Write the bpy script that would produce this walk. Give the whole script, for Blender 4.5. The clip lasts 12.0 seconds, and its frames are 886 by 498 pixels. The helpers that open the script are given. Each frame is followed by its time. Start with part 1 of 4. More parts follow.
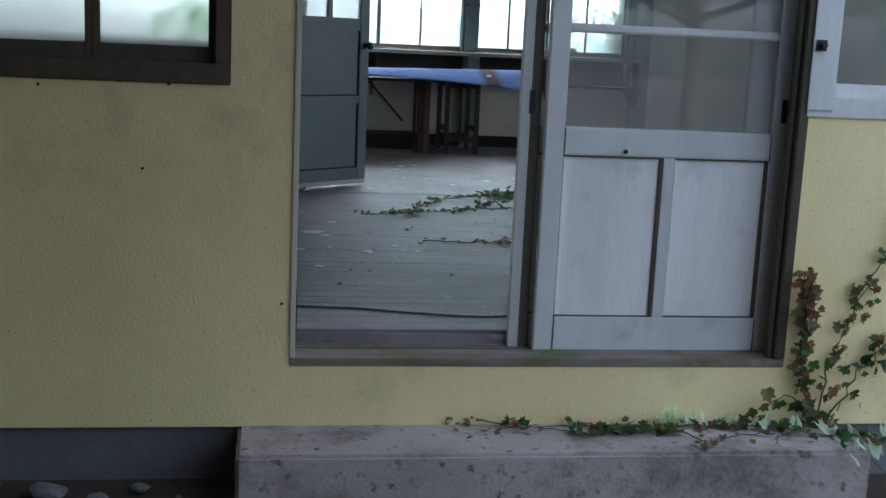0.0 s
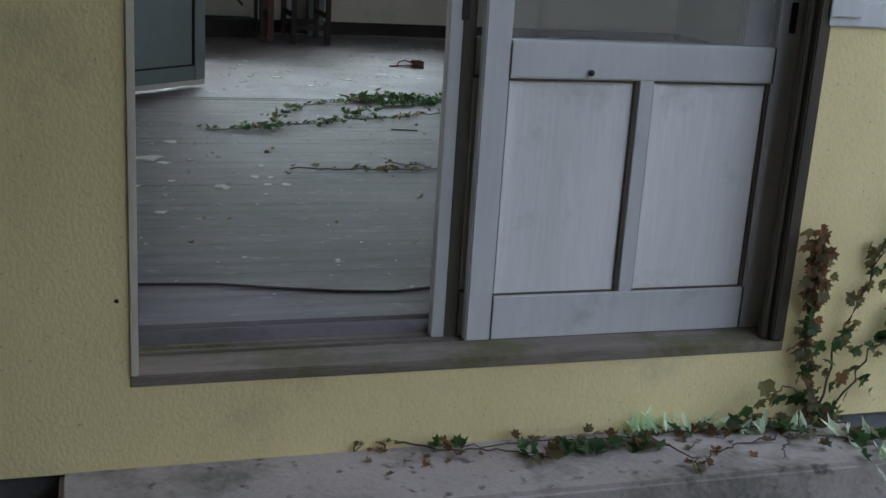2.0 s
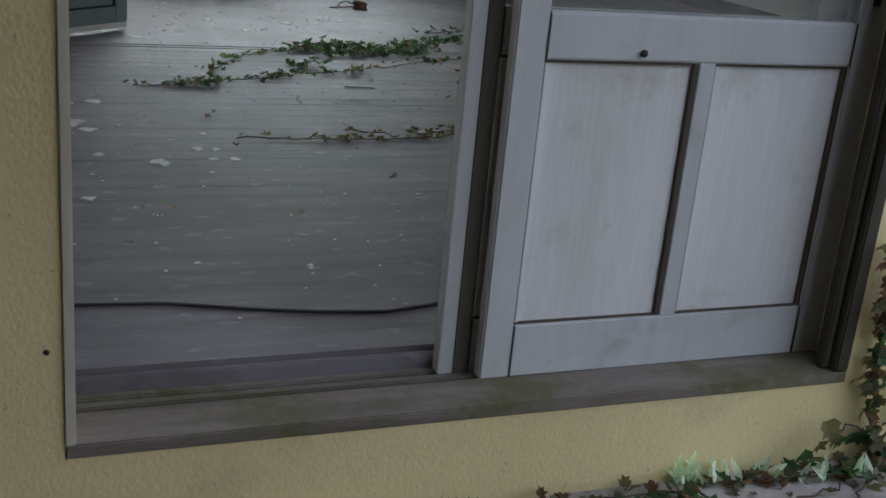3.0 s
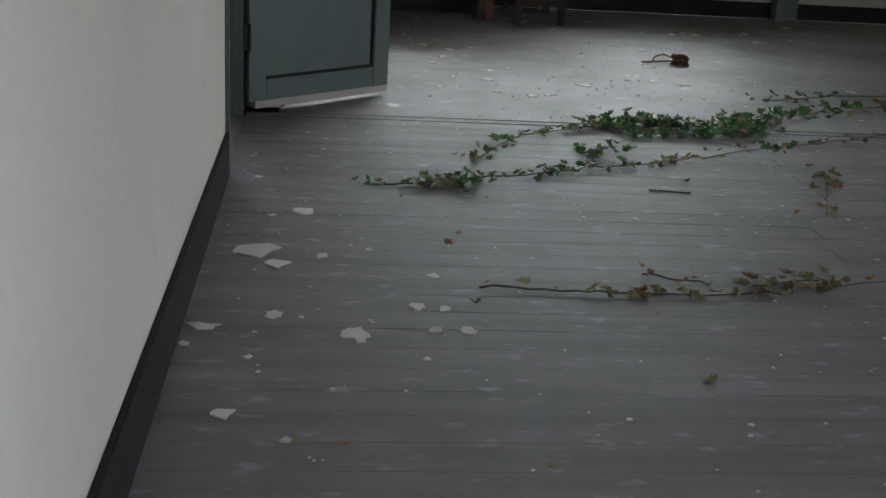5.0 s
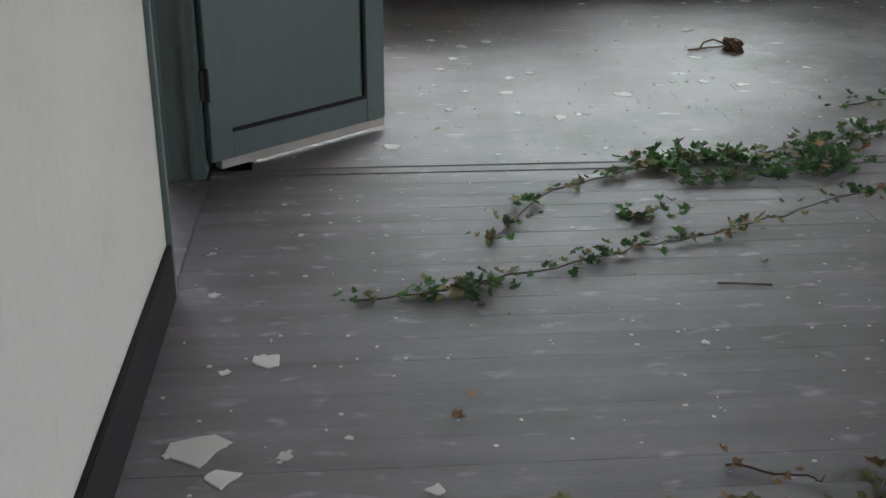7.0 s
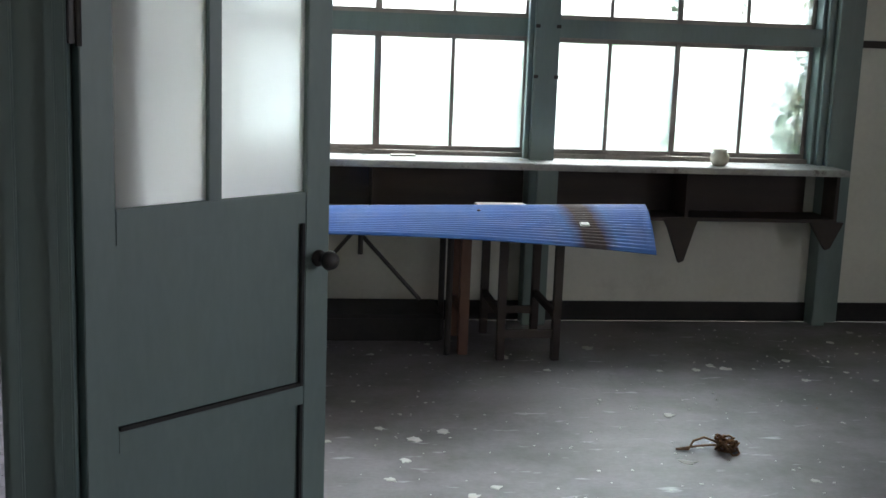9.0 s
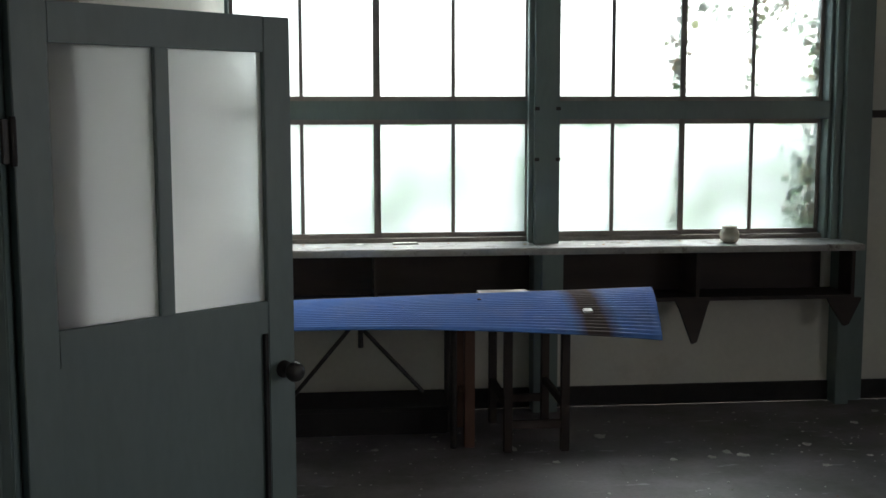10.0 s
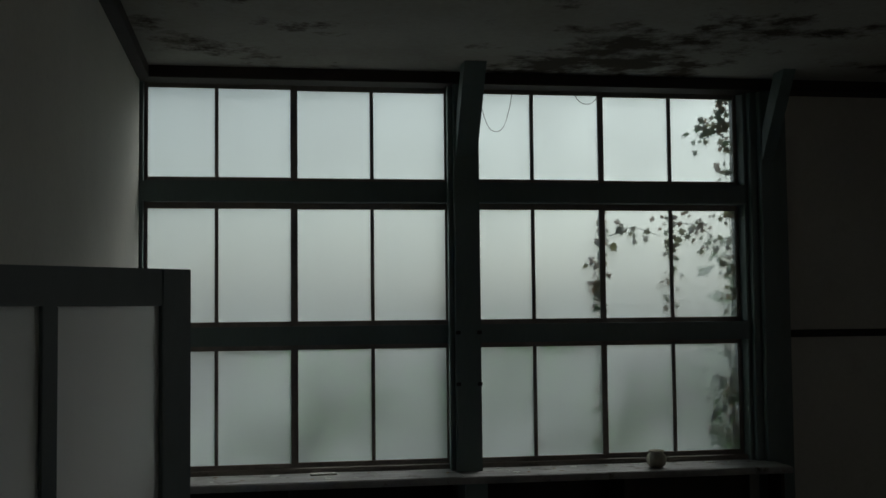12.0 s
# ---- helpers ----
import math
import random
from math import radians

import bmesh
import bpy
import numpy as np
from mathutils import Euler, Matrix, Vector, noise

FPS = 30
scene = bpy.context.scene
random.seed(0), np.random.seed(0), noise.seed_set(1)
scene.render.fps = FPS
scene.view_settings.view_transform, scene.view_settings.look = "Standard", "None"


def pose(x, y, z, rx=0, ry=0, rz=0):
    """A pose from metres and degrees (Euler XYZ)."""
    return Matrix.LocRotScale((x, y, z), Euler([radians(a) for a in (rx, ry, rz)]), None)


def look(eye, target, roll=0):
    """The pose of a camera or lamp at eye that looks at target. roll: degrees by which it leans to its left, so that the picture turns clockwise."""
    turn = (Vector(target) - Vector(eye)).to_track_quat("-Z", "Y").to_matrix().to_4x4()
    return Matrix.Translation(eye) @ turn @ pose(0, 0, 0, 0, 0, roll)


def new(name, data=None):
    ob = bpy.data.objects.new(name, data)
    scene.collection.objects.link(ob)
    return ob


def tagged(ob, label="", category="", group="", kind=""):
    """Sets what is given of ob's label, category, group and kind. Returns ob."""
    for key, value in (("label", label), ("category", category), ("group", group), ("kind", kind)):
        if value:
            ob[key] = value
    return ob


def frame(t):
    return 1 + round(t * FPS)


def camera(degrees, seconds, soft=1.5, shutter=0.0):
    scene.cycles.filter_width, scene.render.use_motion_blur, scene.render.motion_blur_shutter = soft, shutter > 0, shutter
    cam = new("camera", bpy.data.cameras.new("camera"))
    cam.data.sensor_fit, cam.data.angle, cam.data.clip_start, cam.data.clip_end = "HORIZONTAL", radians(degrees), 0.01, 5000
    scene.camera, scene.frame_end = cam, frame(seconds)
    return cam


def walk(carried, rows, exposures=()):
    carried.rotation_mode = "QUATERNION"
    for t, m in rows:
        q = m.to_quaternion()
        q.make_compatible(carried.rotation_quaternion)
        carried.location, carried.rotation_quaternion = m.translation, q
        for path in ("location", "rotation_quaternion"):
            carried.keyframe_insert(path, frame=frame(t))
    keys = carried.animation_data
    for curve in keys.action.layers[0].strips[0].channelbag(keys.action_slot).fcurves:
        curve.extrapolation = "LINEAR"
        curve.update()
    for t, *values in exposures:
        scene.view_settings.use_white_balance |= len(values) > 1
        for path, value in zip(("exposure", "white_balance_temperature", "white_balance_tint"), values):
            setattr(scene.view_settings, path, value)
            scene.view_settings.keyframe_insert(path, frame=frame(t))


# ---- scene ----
cam = camera(42.3, 12.0)
PATH = [
    (0, (-0.474, -3.785, 1.007), (-0.179, -1.84, 0.648), 2.6),
    (0.5, (-0.445, -3.499, 1.055), (-0.2, -1.537, 0.752), 1.9),
    (0.9, (-0.493, -3.262, 1.078), (-0.098, -1.324, 0.79), 1.2),
    (1, (-0.507, -3.209, 1.073), (-0.054, -1.284, 0.779), 1.8),
    (1.5, (-0.545, -2.963, 1.052), (0.005, -1.088, 0.626), 4.0),
    (2, (-0.486, -2.647, 1.004), (0.097, -0.815, 0.453), 3.6),
    (2.5, (-0.47, -2.318, 0.987), (0.148, -0.522, 0.361), 6.1),
    (3, (-0.511, -2.005, 1.007), (0.213, -0.26, 0.353), 5.4),
    (3.3, (-0.457, -1.808, 0.992), (0.229, -0.052, 0.325), 6.0),
    (3.5, (-0.409, -1.654, 0.977), (0.242, 0.142, 0.386), 6.6),
    (3.7, (-0.354, -1.491, 0.98), (0.214, 0.325, 0.364), 6.3),
    (5.3, (-0.041, -0.540, 0.976), (0.106, 1.340, 0.306), 2.1),
    (5.5, (-0.008, -0.455, 0.955), (0.116, 1.408, 0.235), 1.0),
    (6, (0.014, -0.155, 0.955), (0.137, 1.701, 0.221), 2.0),
    (6.5, (-0.001, 0.098, 1.065), (0.146, 1.932, 0.281), -0.1),
    (6.7, (0.015, 0.156, 1.110), (0.163, 1.988, 0.321), -0.0),
    (8.3, (0.112, 0.878, 1.430), (0.254, 2.775, 0.806), 1.5),
    (8.5, (0.086, 1.001, 1.438), (0.27, 2.929, 0.939), 0.9),
    (8.7, (0.063, 1.060, 1.472), (0.288, 3.004, 1.058), 1.3),
    (9, (0.059, 1.112, 1.51), (0.317, 3.063, 1.151), 2.1),
    (9.2, (0.09, 1.155, 1.528), (0.335, 3.11, 1.17), 1.2),
    (9.5, (0.123, 1.194, 1.542), (0.344, 3.157, 1.227), 0.9),
    (10, (0.246, 1.215, 1.573), (0.438, 3.192, 1.339), -0.1),
    (10.3, (0.238, 1.251, 1.598), (0.424, 3.232, 1.396), 0.3),
    (10.5, (0.262, 1.252, 1.597), (0.445, 3.237, 1.436), -0.2),
    (11, (0.301, 1.303, 1.633), (0.515, 3.29, 1.568), -0.6),
    (11.5, (0.327, 1.32, 1.675), (0.554, 3.307, 1.725), -1.3),
    (12, (0.302, 1.336, 1.696), (0.621, 3.308, 1.809), -0.6),
]
EXPOSURES = ((0, 2.45, 5400, 14), (2.0, 2.35, 5750, 15), (3.7, 2.3, 6000, 16), (5.3, 2.5, 6150, 16), (6.7, 2.85, 6150, 17), (8.3, 3.0, 6000, 16), (9.0, 2.8, 5950, 16),
             (9.5, 2.25, 6000, 16), (10.5, 1.5, 6300, 16), (11, 0.65, 6300, 15), (11.5, 0.0, 6400, 14), (12, -0.85, 6300, 14))
walk(cam, [(t, look(e, g, r)) for t, e, g, r in PATH], EXPOSURES)


# ---- light ----
world = bpy.data.worlds.new("overcast_sky")
scene.world = world
world.use_nodes = True
wn, wl = world.node_tree.nodes, world.node_tree.links
sky = wn.new("ShaderNodeTexSky")
sky.sky_type = 'NISHITA'
sky.sun_disc = False
sky.sun_elevation, sky.sun_rotation = radians(38), radians(30)
sky.dust_density = 4.0
hs = wn.new("ShaderNodeHueSaturation")
hs.inputs["Saturation"].default_value = 0.4
wl.new(sky.outputs[0], hs.inputs["Color"])
wl.new(hs.outputs[0], wn["Background"].inputs["Color"])
wn["Background"].inputs["Strength"].default_value = 0.15

sun = new("sun", bpy.data.lights.new("sun", 'SUN'))
sun.data.energy, sun.data.angle, sun.data.color = 0.55, radians(40), (1.0, 0.97, 0.92)
sun.matrix_world = look((4.0, 7, 6.3), (0, 0, 0))

# fill lamp added for sky light at the hall's unseen, assumed east window
lamp = new("hall_fill_light", bpy.data.lights.new("hall_fill_light", 'AREA'))
lamp.data.shape, lamp.data.size, lamp.data.size_y, lamp.data.energy, lamp.data.color = 'RECTANGLE', 2.1, 1.4, 5, (0.93, 0.97, 1.0)
lamp.matrix_world = look((4.86, 1.8, 1.65), (0, 1.8, 1.2))


# ---- materials ----
def mat(name, col, col2=None, rough=0.7, metal=0.0, scale=6.0, stretch=(1, 1, 1), bump=0.15, fine=60.0,
        spots=None, spot_scale=3.0, spot_amt=(0.55, 0.7), rand=0.0, coords="Object", spec=0.5, specks=None):
    """A worn surface: broad mottling, fine grain with relief, optional stains, optional change from piece to piece."""
    m = bpy.data.materials.new(name)
    m.use_nodes = True
    n, l = m.node_tree.nodes, m.node_tree.links
    b = n["Principled BSDF"]
    tc, mp = n.new("ShaderNodeTexCoord"), n.new("ShaderNodeMapping")
    mp.inputs["Scale"].default_value = stretch
    l.new(tc.outputs[coords], mp.inputs["Vector"])
    big, small = n.new("ShaderNodeTexNoise"), n.new("ShaderNodeTexNoise")
    big.inputs["Scale"].default_value, big.inputs["Detail"].default_value = scale, 6
    small.inputs["Scale"].default_value, small.inputs["Detail"].default_value = fine, 4
    for t in (big, small):
        l.new(mp.outputs[0], t.inputs["Vector"])
    add = n.new("ShaderNodeMath")
    add.operation = 'MULTIPLY_ADD'
    add.inputs[1].default_value = 0.45
    l.new(small.outputs["Fac"], add.inputs[0])
    l.new(big.outputs["Fac"], add.inputs[2])
    ramp = n.new("ShaderNodeValToRGB")
    ramp.color_ramp.elements[0].position, ramp.color_ramp.elements[1].position = 0.5, 0.95
    ramp.color_ramp.elements[0].color = (*col, 1)
    ramp.color_ramp.elements[1].color = (*(col2 or [c * 0.75 for c in col]), 1)
    l.new(add.outputs[0], ramp.inputs[0])
    out = ramp.outputs[0]
    if spots:
        st = n.new("ShaderNodeTexNoise")
        st.inputs["Scale"].default_value, st.inputs["Detail"].default_value = spot_scale, 8
        st.inputs["Roughness"].default_value = 0.7
        l.new(tc.outputs[coords], st.inputs["Vector"])
        sr = n.new("ShaderNodeMapRange")
        sr.inputs["From Min"].default_value, sr.inputs["From Max"].default_value = spot_amt
        l.new(st.outputs["Fac"], sr.inputs["Value"])
        mx = n.new("ShaderNodeMix")
        mx.data_type = 'RGBA'
        l.new(sr.outputs[0], mx.inputs["Factor"])
        l.new(out, mx.inputs[6])
        mx.inputs[7].default_value = (*spots, 1)
        out = mx.outputs[2]
    if specks:
        c3, sc3, lo3, hi3, st3 = specks
        m3, n3, r3, x3 = n.new("ShaderNodeMapping"), n.new("ShaderNodeTexNoise"), n.new("ShaderNodeMapRange"), n.new("ShaderNodeMix")
        m3.inputs["Scale"].default_value = st3
        n3.inputs["Scale"].default_value, n3.inputs["Detail"].default_value = sc3, 3
        r3.inputs["From Min"].default_value, r3.inputs["From Max"].default_value = lo3, hi3
        x3.data_type = 'RGBA'
        x3.inputs[7].default_value = (*c3, 1)
        l.new(tc.outputs[coords], m3.inputs["Vector"])
        l.new(m3.outputs[0], n3.inputs["Vector"])
        l.new(n3.outputs["Fac"], r3.inputs["Value"])
        l.new(r3.outputs[0], x3.inputs["Factor"])
        l.new(out, x3.inputs[6])
        out = x3.outputs[2]
    if rand:
        oi = n.new("ShaderNodeObjectInfo")
        mr = n.new("ShaderNodeMapRange")
        mr.inputs["To Min"].default_value, mr.inputs["To Max"].default_value = 1 - rand, 1 + rand
        l.new(oi.outputs["Random"], mr.inputs["Value"])
        hv = n.new("ShaderNodeHueSaturation")
        l.new(mr.outputs[0], hv.inputs["Value"])
        l.new(out, hv.inputs["Color"])
        out = hv.outputs[0]
    l.new(out, b.inputs["Base Color"])
    b.inputs["Roughness"].default_value, b.inputs["Metallic"].default_value = rough, metal
    b.inputs["Specular IOR Level"].default_value = spec
    if bump:
        bp = n.new("ShaderNodeBump")
        bp.inputs["Strength"].default_value, bp.inputs["Distance"].default_value = bump, 0.01
        l.new(add.outputs[0], bp.inputs["Height"])
        l.new(bp.outputs[0], b.inputs["Normal"])
    return m


STUCCO = mat("yellow_stucco", (0.83, 0.71, 0.37), (0.71, 0.60, 0.30), 0.9, scale=2.5, fine=115, bump=0.32, stretch=(1, 1, 0.75), specks=((0.40, 0.34, 0.21), 60, 0.66, 0.78, (1, 1, 1)),
             spots=(0.42, 0.37, 0.25), spot_scale=1.7, spot_amt=(0.56, 0.82), spec=0.2)
JAMBP = mat("yellowed_pale_paint", (0.62, 0.58, 0.46), (0.48, 0.44, 0.34), 0.7, scale=4, stretch=(2, 2, 0.3), fine=50, bump=0.1)
CREAM = mat("cream_plaster", (0.70, 0.68, 0.61), (0.61, 0.59, 0.53), 0.85, scale=1.5, fine=40, bump=0.12,
            spots=(0.50, 0.47, 0.41), spot_scale=1.8, spot_amt=(0.6, 0.85), spec=0.2)
CEIL = mat("stained_ceiling_plaster", (0.42, 0.41, 0.37), (0.33, 0.31, 0.27), 0.9, scale=2, fine=30, bump=0.15,
           spots=(0.07, 0.055, 0.04), spot_scale=1.6, spot_amt=(0.52, 0.6), spec=0.1)
TEAL = mat("teal_gray_paint", (0.15, 0.195, 0.187), (0.12, 0.158, 0.150), 0.45, scale=3, stretch=(1, 1, 0.3), fine=50, bump=0.06,
           spots=(0.12, 0.15, 0.15), spot_scale=4, spot_amt=(0.6, 0.8))
PALE = mat("pale_blue_gray_paint", (0.61, 0.62, 0.60), (0.50, 0.51, 0.485), 0.6, scale=3, stretch=(1, 1, 0.15), fine=45, bump=0.08,
           spots=(0.36, 0.36, 0.31), spot_scale=5, spot_amt=(0.56, 0.8))
PANEL = mat("pale_panel_paint", (0.79, 0.79, 0.76), (0.65, 0.645, 0.595), 0.6, scale=2.5, stretch=(3, 3, 0.25), fine=40, bump=0.06,
            spots=(0.46, 0.44, 0.37), spot_scale=4, spot_amt=(0.55, 0.8))
# dark olive for the shadow on the inner door's stile
STILE_SHADE = mat("olive_stile_shadow", (0.13, 0.12, 0.085), (0.08, 0.075, 0.055), 0.8, scale=4, stretch=(4, 4, 0.4), fine=50, bump=0.15)
BROWN = mat("weathered_brown_wood", (0.10, 0.077, 0.046), (0.06, 0.047, 0.03), 0.75, scale=5, stretch=(4, 4, 0.4), fine=60, bump=0.25)
JAMBW = mat("weathered_olive_brown_wood", (0.075, 0.064, 0.038), (0.04, 0.034, 0.022), 0.8, scale=4, stretch=(6, 6, 0.4), fine=60, bump=0.25)
SILLW = mat("weathered_sill_wood", (0.26, 0.22, 0.18), (0.12, 0.10, 0.08), 0.8, scale=4, stretch=(0.4, 5, 5), fine=60, bump=0.3,
            spots=(0.12, 0.115, 0.05), spot_scale=3.0, spot_amt=(0.5, 0.62))
SASHW = mat("sash_wood", (0.29, 0.25, 0.225), (0.18, 0.155, 0.14), 0.7, scale=6, fine=60, bump=0.15)
BOARD = mat("gray_floor_board", (0.206, 0.187, 0.194), (0.125, 0.113, 0.115), 0.62, scale=2.2, stretch=(0.5, 6, 6), fine=55, bump=0.10, specks=((0.35, 0.335, 0.35), 11, 0.60, 0.85, (1, 2.2, 1)),
            spots=(0.115, 0.108, 0.10), spot_scale=1.3, spot_amt=(0.46, 0.72), rand=0.06, spec=0.4)
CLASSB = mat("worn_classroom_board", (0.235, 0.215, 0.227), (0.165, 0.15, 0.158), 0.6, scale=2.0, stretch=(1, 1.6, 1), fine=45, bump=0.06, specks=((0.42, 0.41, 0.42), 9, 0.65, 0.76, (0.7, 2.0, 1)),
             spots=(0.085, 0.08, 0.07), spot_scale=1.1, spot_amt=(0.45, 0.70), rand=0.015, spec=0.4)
# baseboard paint; also colours the shade at panel edges and in sill grooves
BASE = mat("dark_baseboard_and_shade", (0.018, 0.017, 0.017), (0.03, 0.028, 0.027), 0.65, scale=4, fine=50, bump=0.08, spec=0.25)
GRAYBASE = mat("gray_baseboard_wood", (0.024, 0.022, 0.022), (0.016, 0.015, 0.015), 0.75, spec=0.2, scale=4, stretch=(4, 0.5, 4), fine=50, bump=0.1)
DARKW = mat("dark_brown_wood", (0.04, 0.026, 0.02), (0.026, 0.018, 0.015), 0.65, scale=4, stretch=(0.5, 4, 4), fine=50, bump=0.1)
REDW = mat("reddish_wood", (0.13, 0.058, 0.034), (0.085, 0.04, 0.024), 0.6, scale=4, stretch=(4, 4, 0.5), fine=50, bump=0.1)
CONC = mat("mossy_concrete", (0.45, 0.41, 0.375), (0.31, 0.28, 0.25), 0.9, scale=3, fine=70, bump=0.5, specks=((0.11, 0.10, 0.09), 22, 0.6, 0.72, (1, 1, 1)),
           spots=(0.09, 0.095, 0.07), spot_scale=2.2, spot_amt=(0.48, 0.68), spec=0.2)
FOUND = mat("foundation_concrete", (0.17, 0.18, 0.18), (0.11, 0.115, 0.115), 0.9, scale=3, fine=60, bump=0.3, spec=0.2)
SOIL = mat("soil", (0.075, 0.062, 0.048), (0.045, 0.038, 0.03), 0.95, scale=3, fine=50, bump=0.6, spots=(0.05, 0.07, 0.03), spec=0.1)
BLUE = mat("blue_painted_steel", (0.065, 0.20, 0.58), (0.05, 0.16, 0.48), 0.5, scale=3, stretch=(0.4, 3, 3), fine=40, bump=0.03,
           spots=(0.12, 0.23, 0.50), spot_scale=4, spot_amt=(0.5, 0.8))
bn, bl = BLUE.node_tree.nodes, BLUE.node_tree.links
bc, bs, bb, br, bz, bo = (bn.new("ShaderNode" + k) for k in ("TexCoord", "SeparateXYZ", "Math", "MapRange", "TexNoise", "Mix"))
bb.operation = 'ABSOLUTE'
b2 = bn.new("ShaderNodeMath")
b2.operation = 'ADD'
b2.inputs[1].default_value = -1.375
b3 = bn.new("ShaderNodeMath")
b3.operation = 'MULTIPLY_ADD'
b3.inputs[1].default_value = -0.05
bz.inputs["Scale"].default_value, bz.inputs["Detail"].default_value = 14, 6
bl.new(bc.outputs["Object"], bs.inputs[0])
bl.new(bc.outputs["Object"], bz.inputs["Vector"])
bl.new(bs.outputs["X"], b2.inputs[0])
bl.new(b2.outputs[0], bb.inputs[0])
bl.new(bz.outputs["Fac"], b3.inputs[0])
bl.new(bb.outputs[0], b3.inputs[2])
br.inputs["From Min"].default_value, br.inputs["From Max"].default_value = 0.085, 0.015
bl.new(b3.outputs[0], br.inputs["Value"])
bo.data_type = 'RGBA'
bl.new(br.outputs[0], bo.inputs["Factor"])
bl.new(BLUE.node_tree.nodes["Principled BSDF"].inputs["Base Color"].links[0].from_socket, bo.inputs[6])
bo.inputs[7].default_value = (0.055, 0.035, 0.035, 1)
bl.new(bo.outputs[2], BLUE.node_tree.nodes["Principled BSDF"].inputs["Base Color"])
RUST = mat("rust", (0.10, 0.05, 0.03), (0.05, 0.03, 0.02), 0.8, scale=20, fine=90, bump=0.3)
STEEL = mat("dark_steel", (0.035, 0.03, 0.027), (0.02, 0.018, 0.017), 0.5, 0.3, scale=20, fine=90, bump=0.1)
CHIP = mat("plaster_chip", (0.62, 0.61, 0.58), (0.5, 0.49, 0.46), 0.9, scale=30, fine=90, bump=0.2, rand=0.15, spec=0.2)
DUST = mat("dusty_shelf_top", (0.36, 0.35, 0.33), (0.22, 0.21, 0.20), 0.8, scale=6, stretch=(0.7, 3, 1), fine=60, bump=0.2,
           spots=(0.12, 0.10, 0.09), spot_scale=8, spot_amt=(0.56, 0.66))
LEAF = mat("ivy_leaf_green", (0.028, 0.065, 0.022), (0.045, 0.095, 0.03), 0.5, scale=20, fine=80, bump=0.1, rand=0.35)
WILT = mat("ivy_leaf_wilted", (0.13, 0.125, 0.06), (0.09, 0.085, 0.04), 0.65, scale=20, fine=80, bump=0.1, rand=0.35)
DRY = mat("dry_leaf", (0.19, 0.105, 0.05), (0.10, 0.06, 0.035), 0.8, scale=20, fine=80, bump=0.15, rand=0.35)
BARK = mat("vine_bark", (0.10, 0.08, 0.06), (0.06, 0.048, 0.037), 0.85, scale=15, fine=80, bump=0.3)
VARI = mat("pale_variegated_leaf", (0.66, 0.72, 0.60), (0.28, 0.40, 0.25), 0.5, scale=18, fine=60, bump=0.1, rand=0.2)
GLAZE = mat("cream_glazed_ceramic", (0.55, 0.52, 0.43), (0.42, 0.39, 0.3), 0.25, scale=8, fine=40, bump=0.03)
PAPER = mat("pale_card", (0.55, 0.52, 0.48), (0.44, 0.42, 0.38), 0.8, scale=8, fine=40, bump=0.03)
CABLE = mat("black_rubber", (0.02, 0.02, 0.022), (0.03, 0.03, 0.03), 0.5, bump=0)
TRUNK = mat("tree_bark", (0.09, 0.075, 0.06), (0.05, 0.042, 0.034), 0.9, scale=8, stretch=(2, 2, 0.4), fine=40, bump=0.5)
FOLI = mat("tree_foliage", (0.06, 0.12, 0.035), (0.09, 0.16, 0.05), 0.6, scale=3, fine=20, bump=0, rand=0.2)

for leafy in (LEAF, WILT, DRY, FOLI, VARI):
    ln, ll = leafy.node_tree.nodes, leafy.node_tree.links
    tl, mx = ln.new("ShaderNodeBsdfTranslucent"), ln.new("ShaderNodeMixShader")
    src = ln["Principled BSDF"].inputs["Base Color"].links[0].from_socket
    br2 = ln.new("ShaderNodeHueSaturation")
    br2.inputs["Value"].default_value = 2.2
    ll.new(src, br2.inputs["Color"])
    ll.new(br2.outputs[0], tl.inputs["Color"])
    mx.inputs[0].default_value = 0.55
    ll.new(ln["Principled BSDF"].outputs[0], mx.inputs[1])
    ll.new(tl.outputs[0], mx.inputs[2])
    ll.new(mx.outputs[0], ln["Material Output"].inputs["Surface"])


def glass(name, rough=0.0, tint=(0.93, 0.96, 0.95), ior=1.45, dirt=0.0, dirt_col=(0.4, 0.41, 0.39)):
    m = bpy.data.materials.new(name)
    m.use_nodes = True
    n, l = m.node_tree.nodes, m.node_tree.links
    b = n["Principled BSDF"]
    b.inputs["Base Color"].default_value = (*tint, 1)
    b.inputs["Transmission Weight"].default_value = 1.0
    b.inputs["Roughness"].default_value, b.inputs["IOR"].default_value = rough, ior
    if dirt:
        d = n.new("ShaderNodeBsdfDiffuse")
        d.inputs["Color"].default_value = (*dirt_col, 1)
        mx, no, mr = n.new("ShaderNodeMixShader"), n.new("ShaderNodeTexNoise"), n.new("ShaderNodeMapRange")
        tc = n.new("ShaderNodeTexCoord")
        l.new(tc.outputs["Object"], no.inputs["Vector"])
        no.inputs["Scale"].default_value, no.inputs["Detail"].default_value = 3.0, 6
        mr.inputs["To Min"].default_value, mr.inputs["To Max"].default_value = dirt * 0.5, dirt * 1.5
        l.new(no.outputs["Fac"], mr.inputs["Value"])
        l.new(mr.outputs[0], mx.inputs[0])
        l.new(b.outputs[0], mx.inputs[1])
        l.new(d.outputs[0], mx.inputs[2])
        l.new(mx.outputs[0], n["Material Output"].inputs["Surface"])
    return m


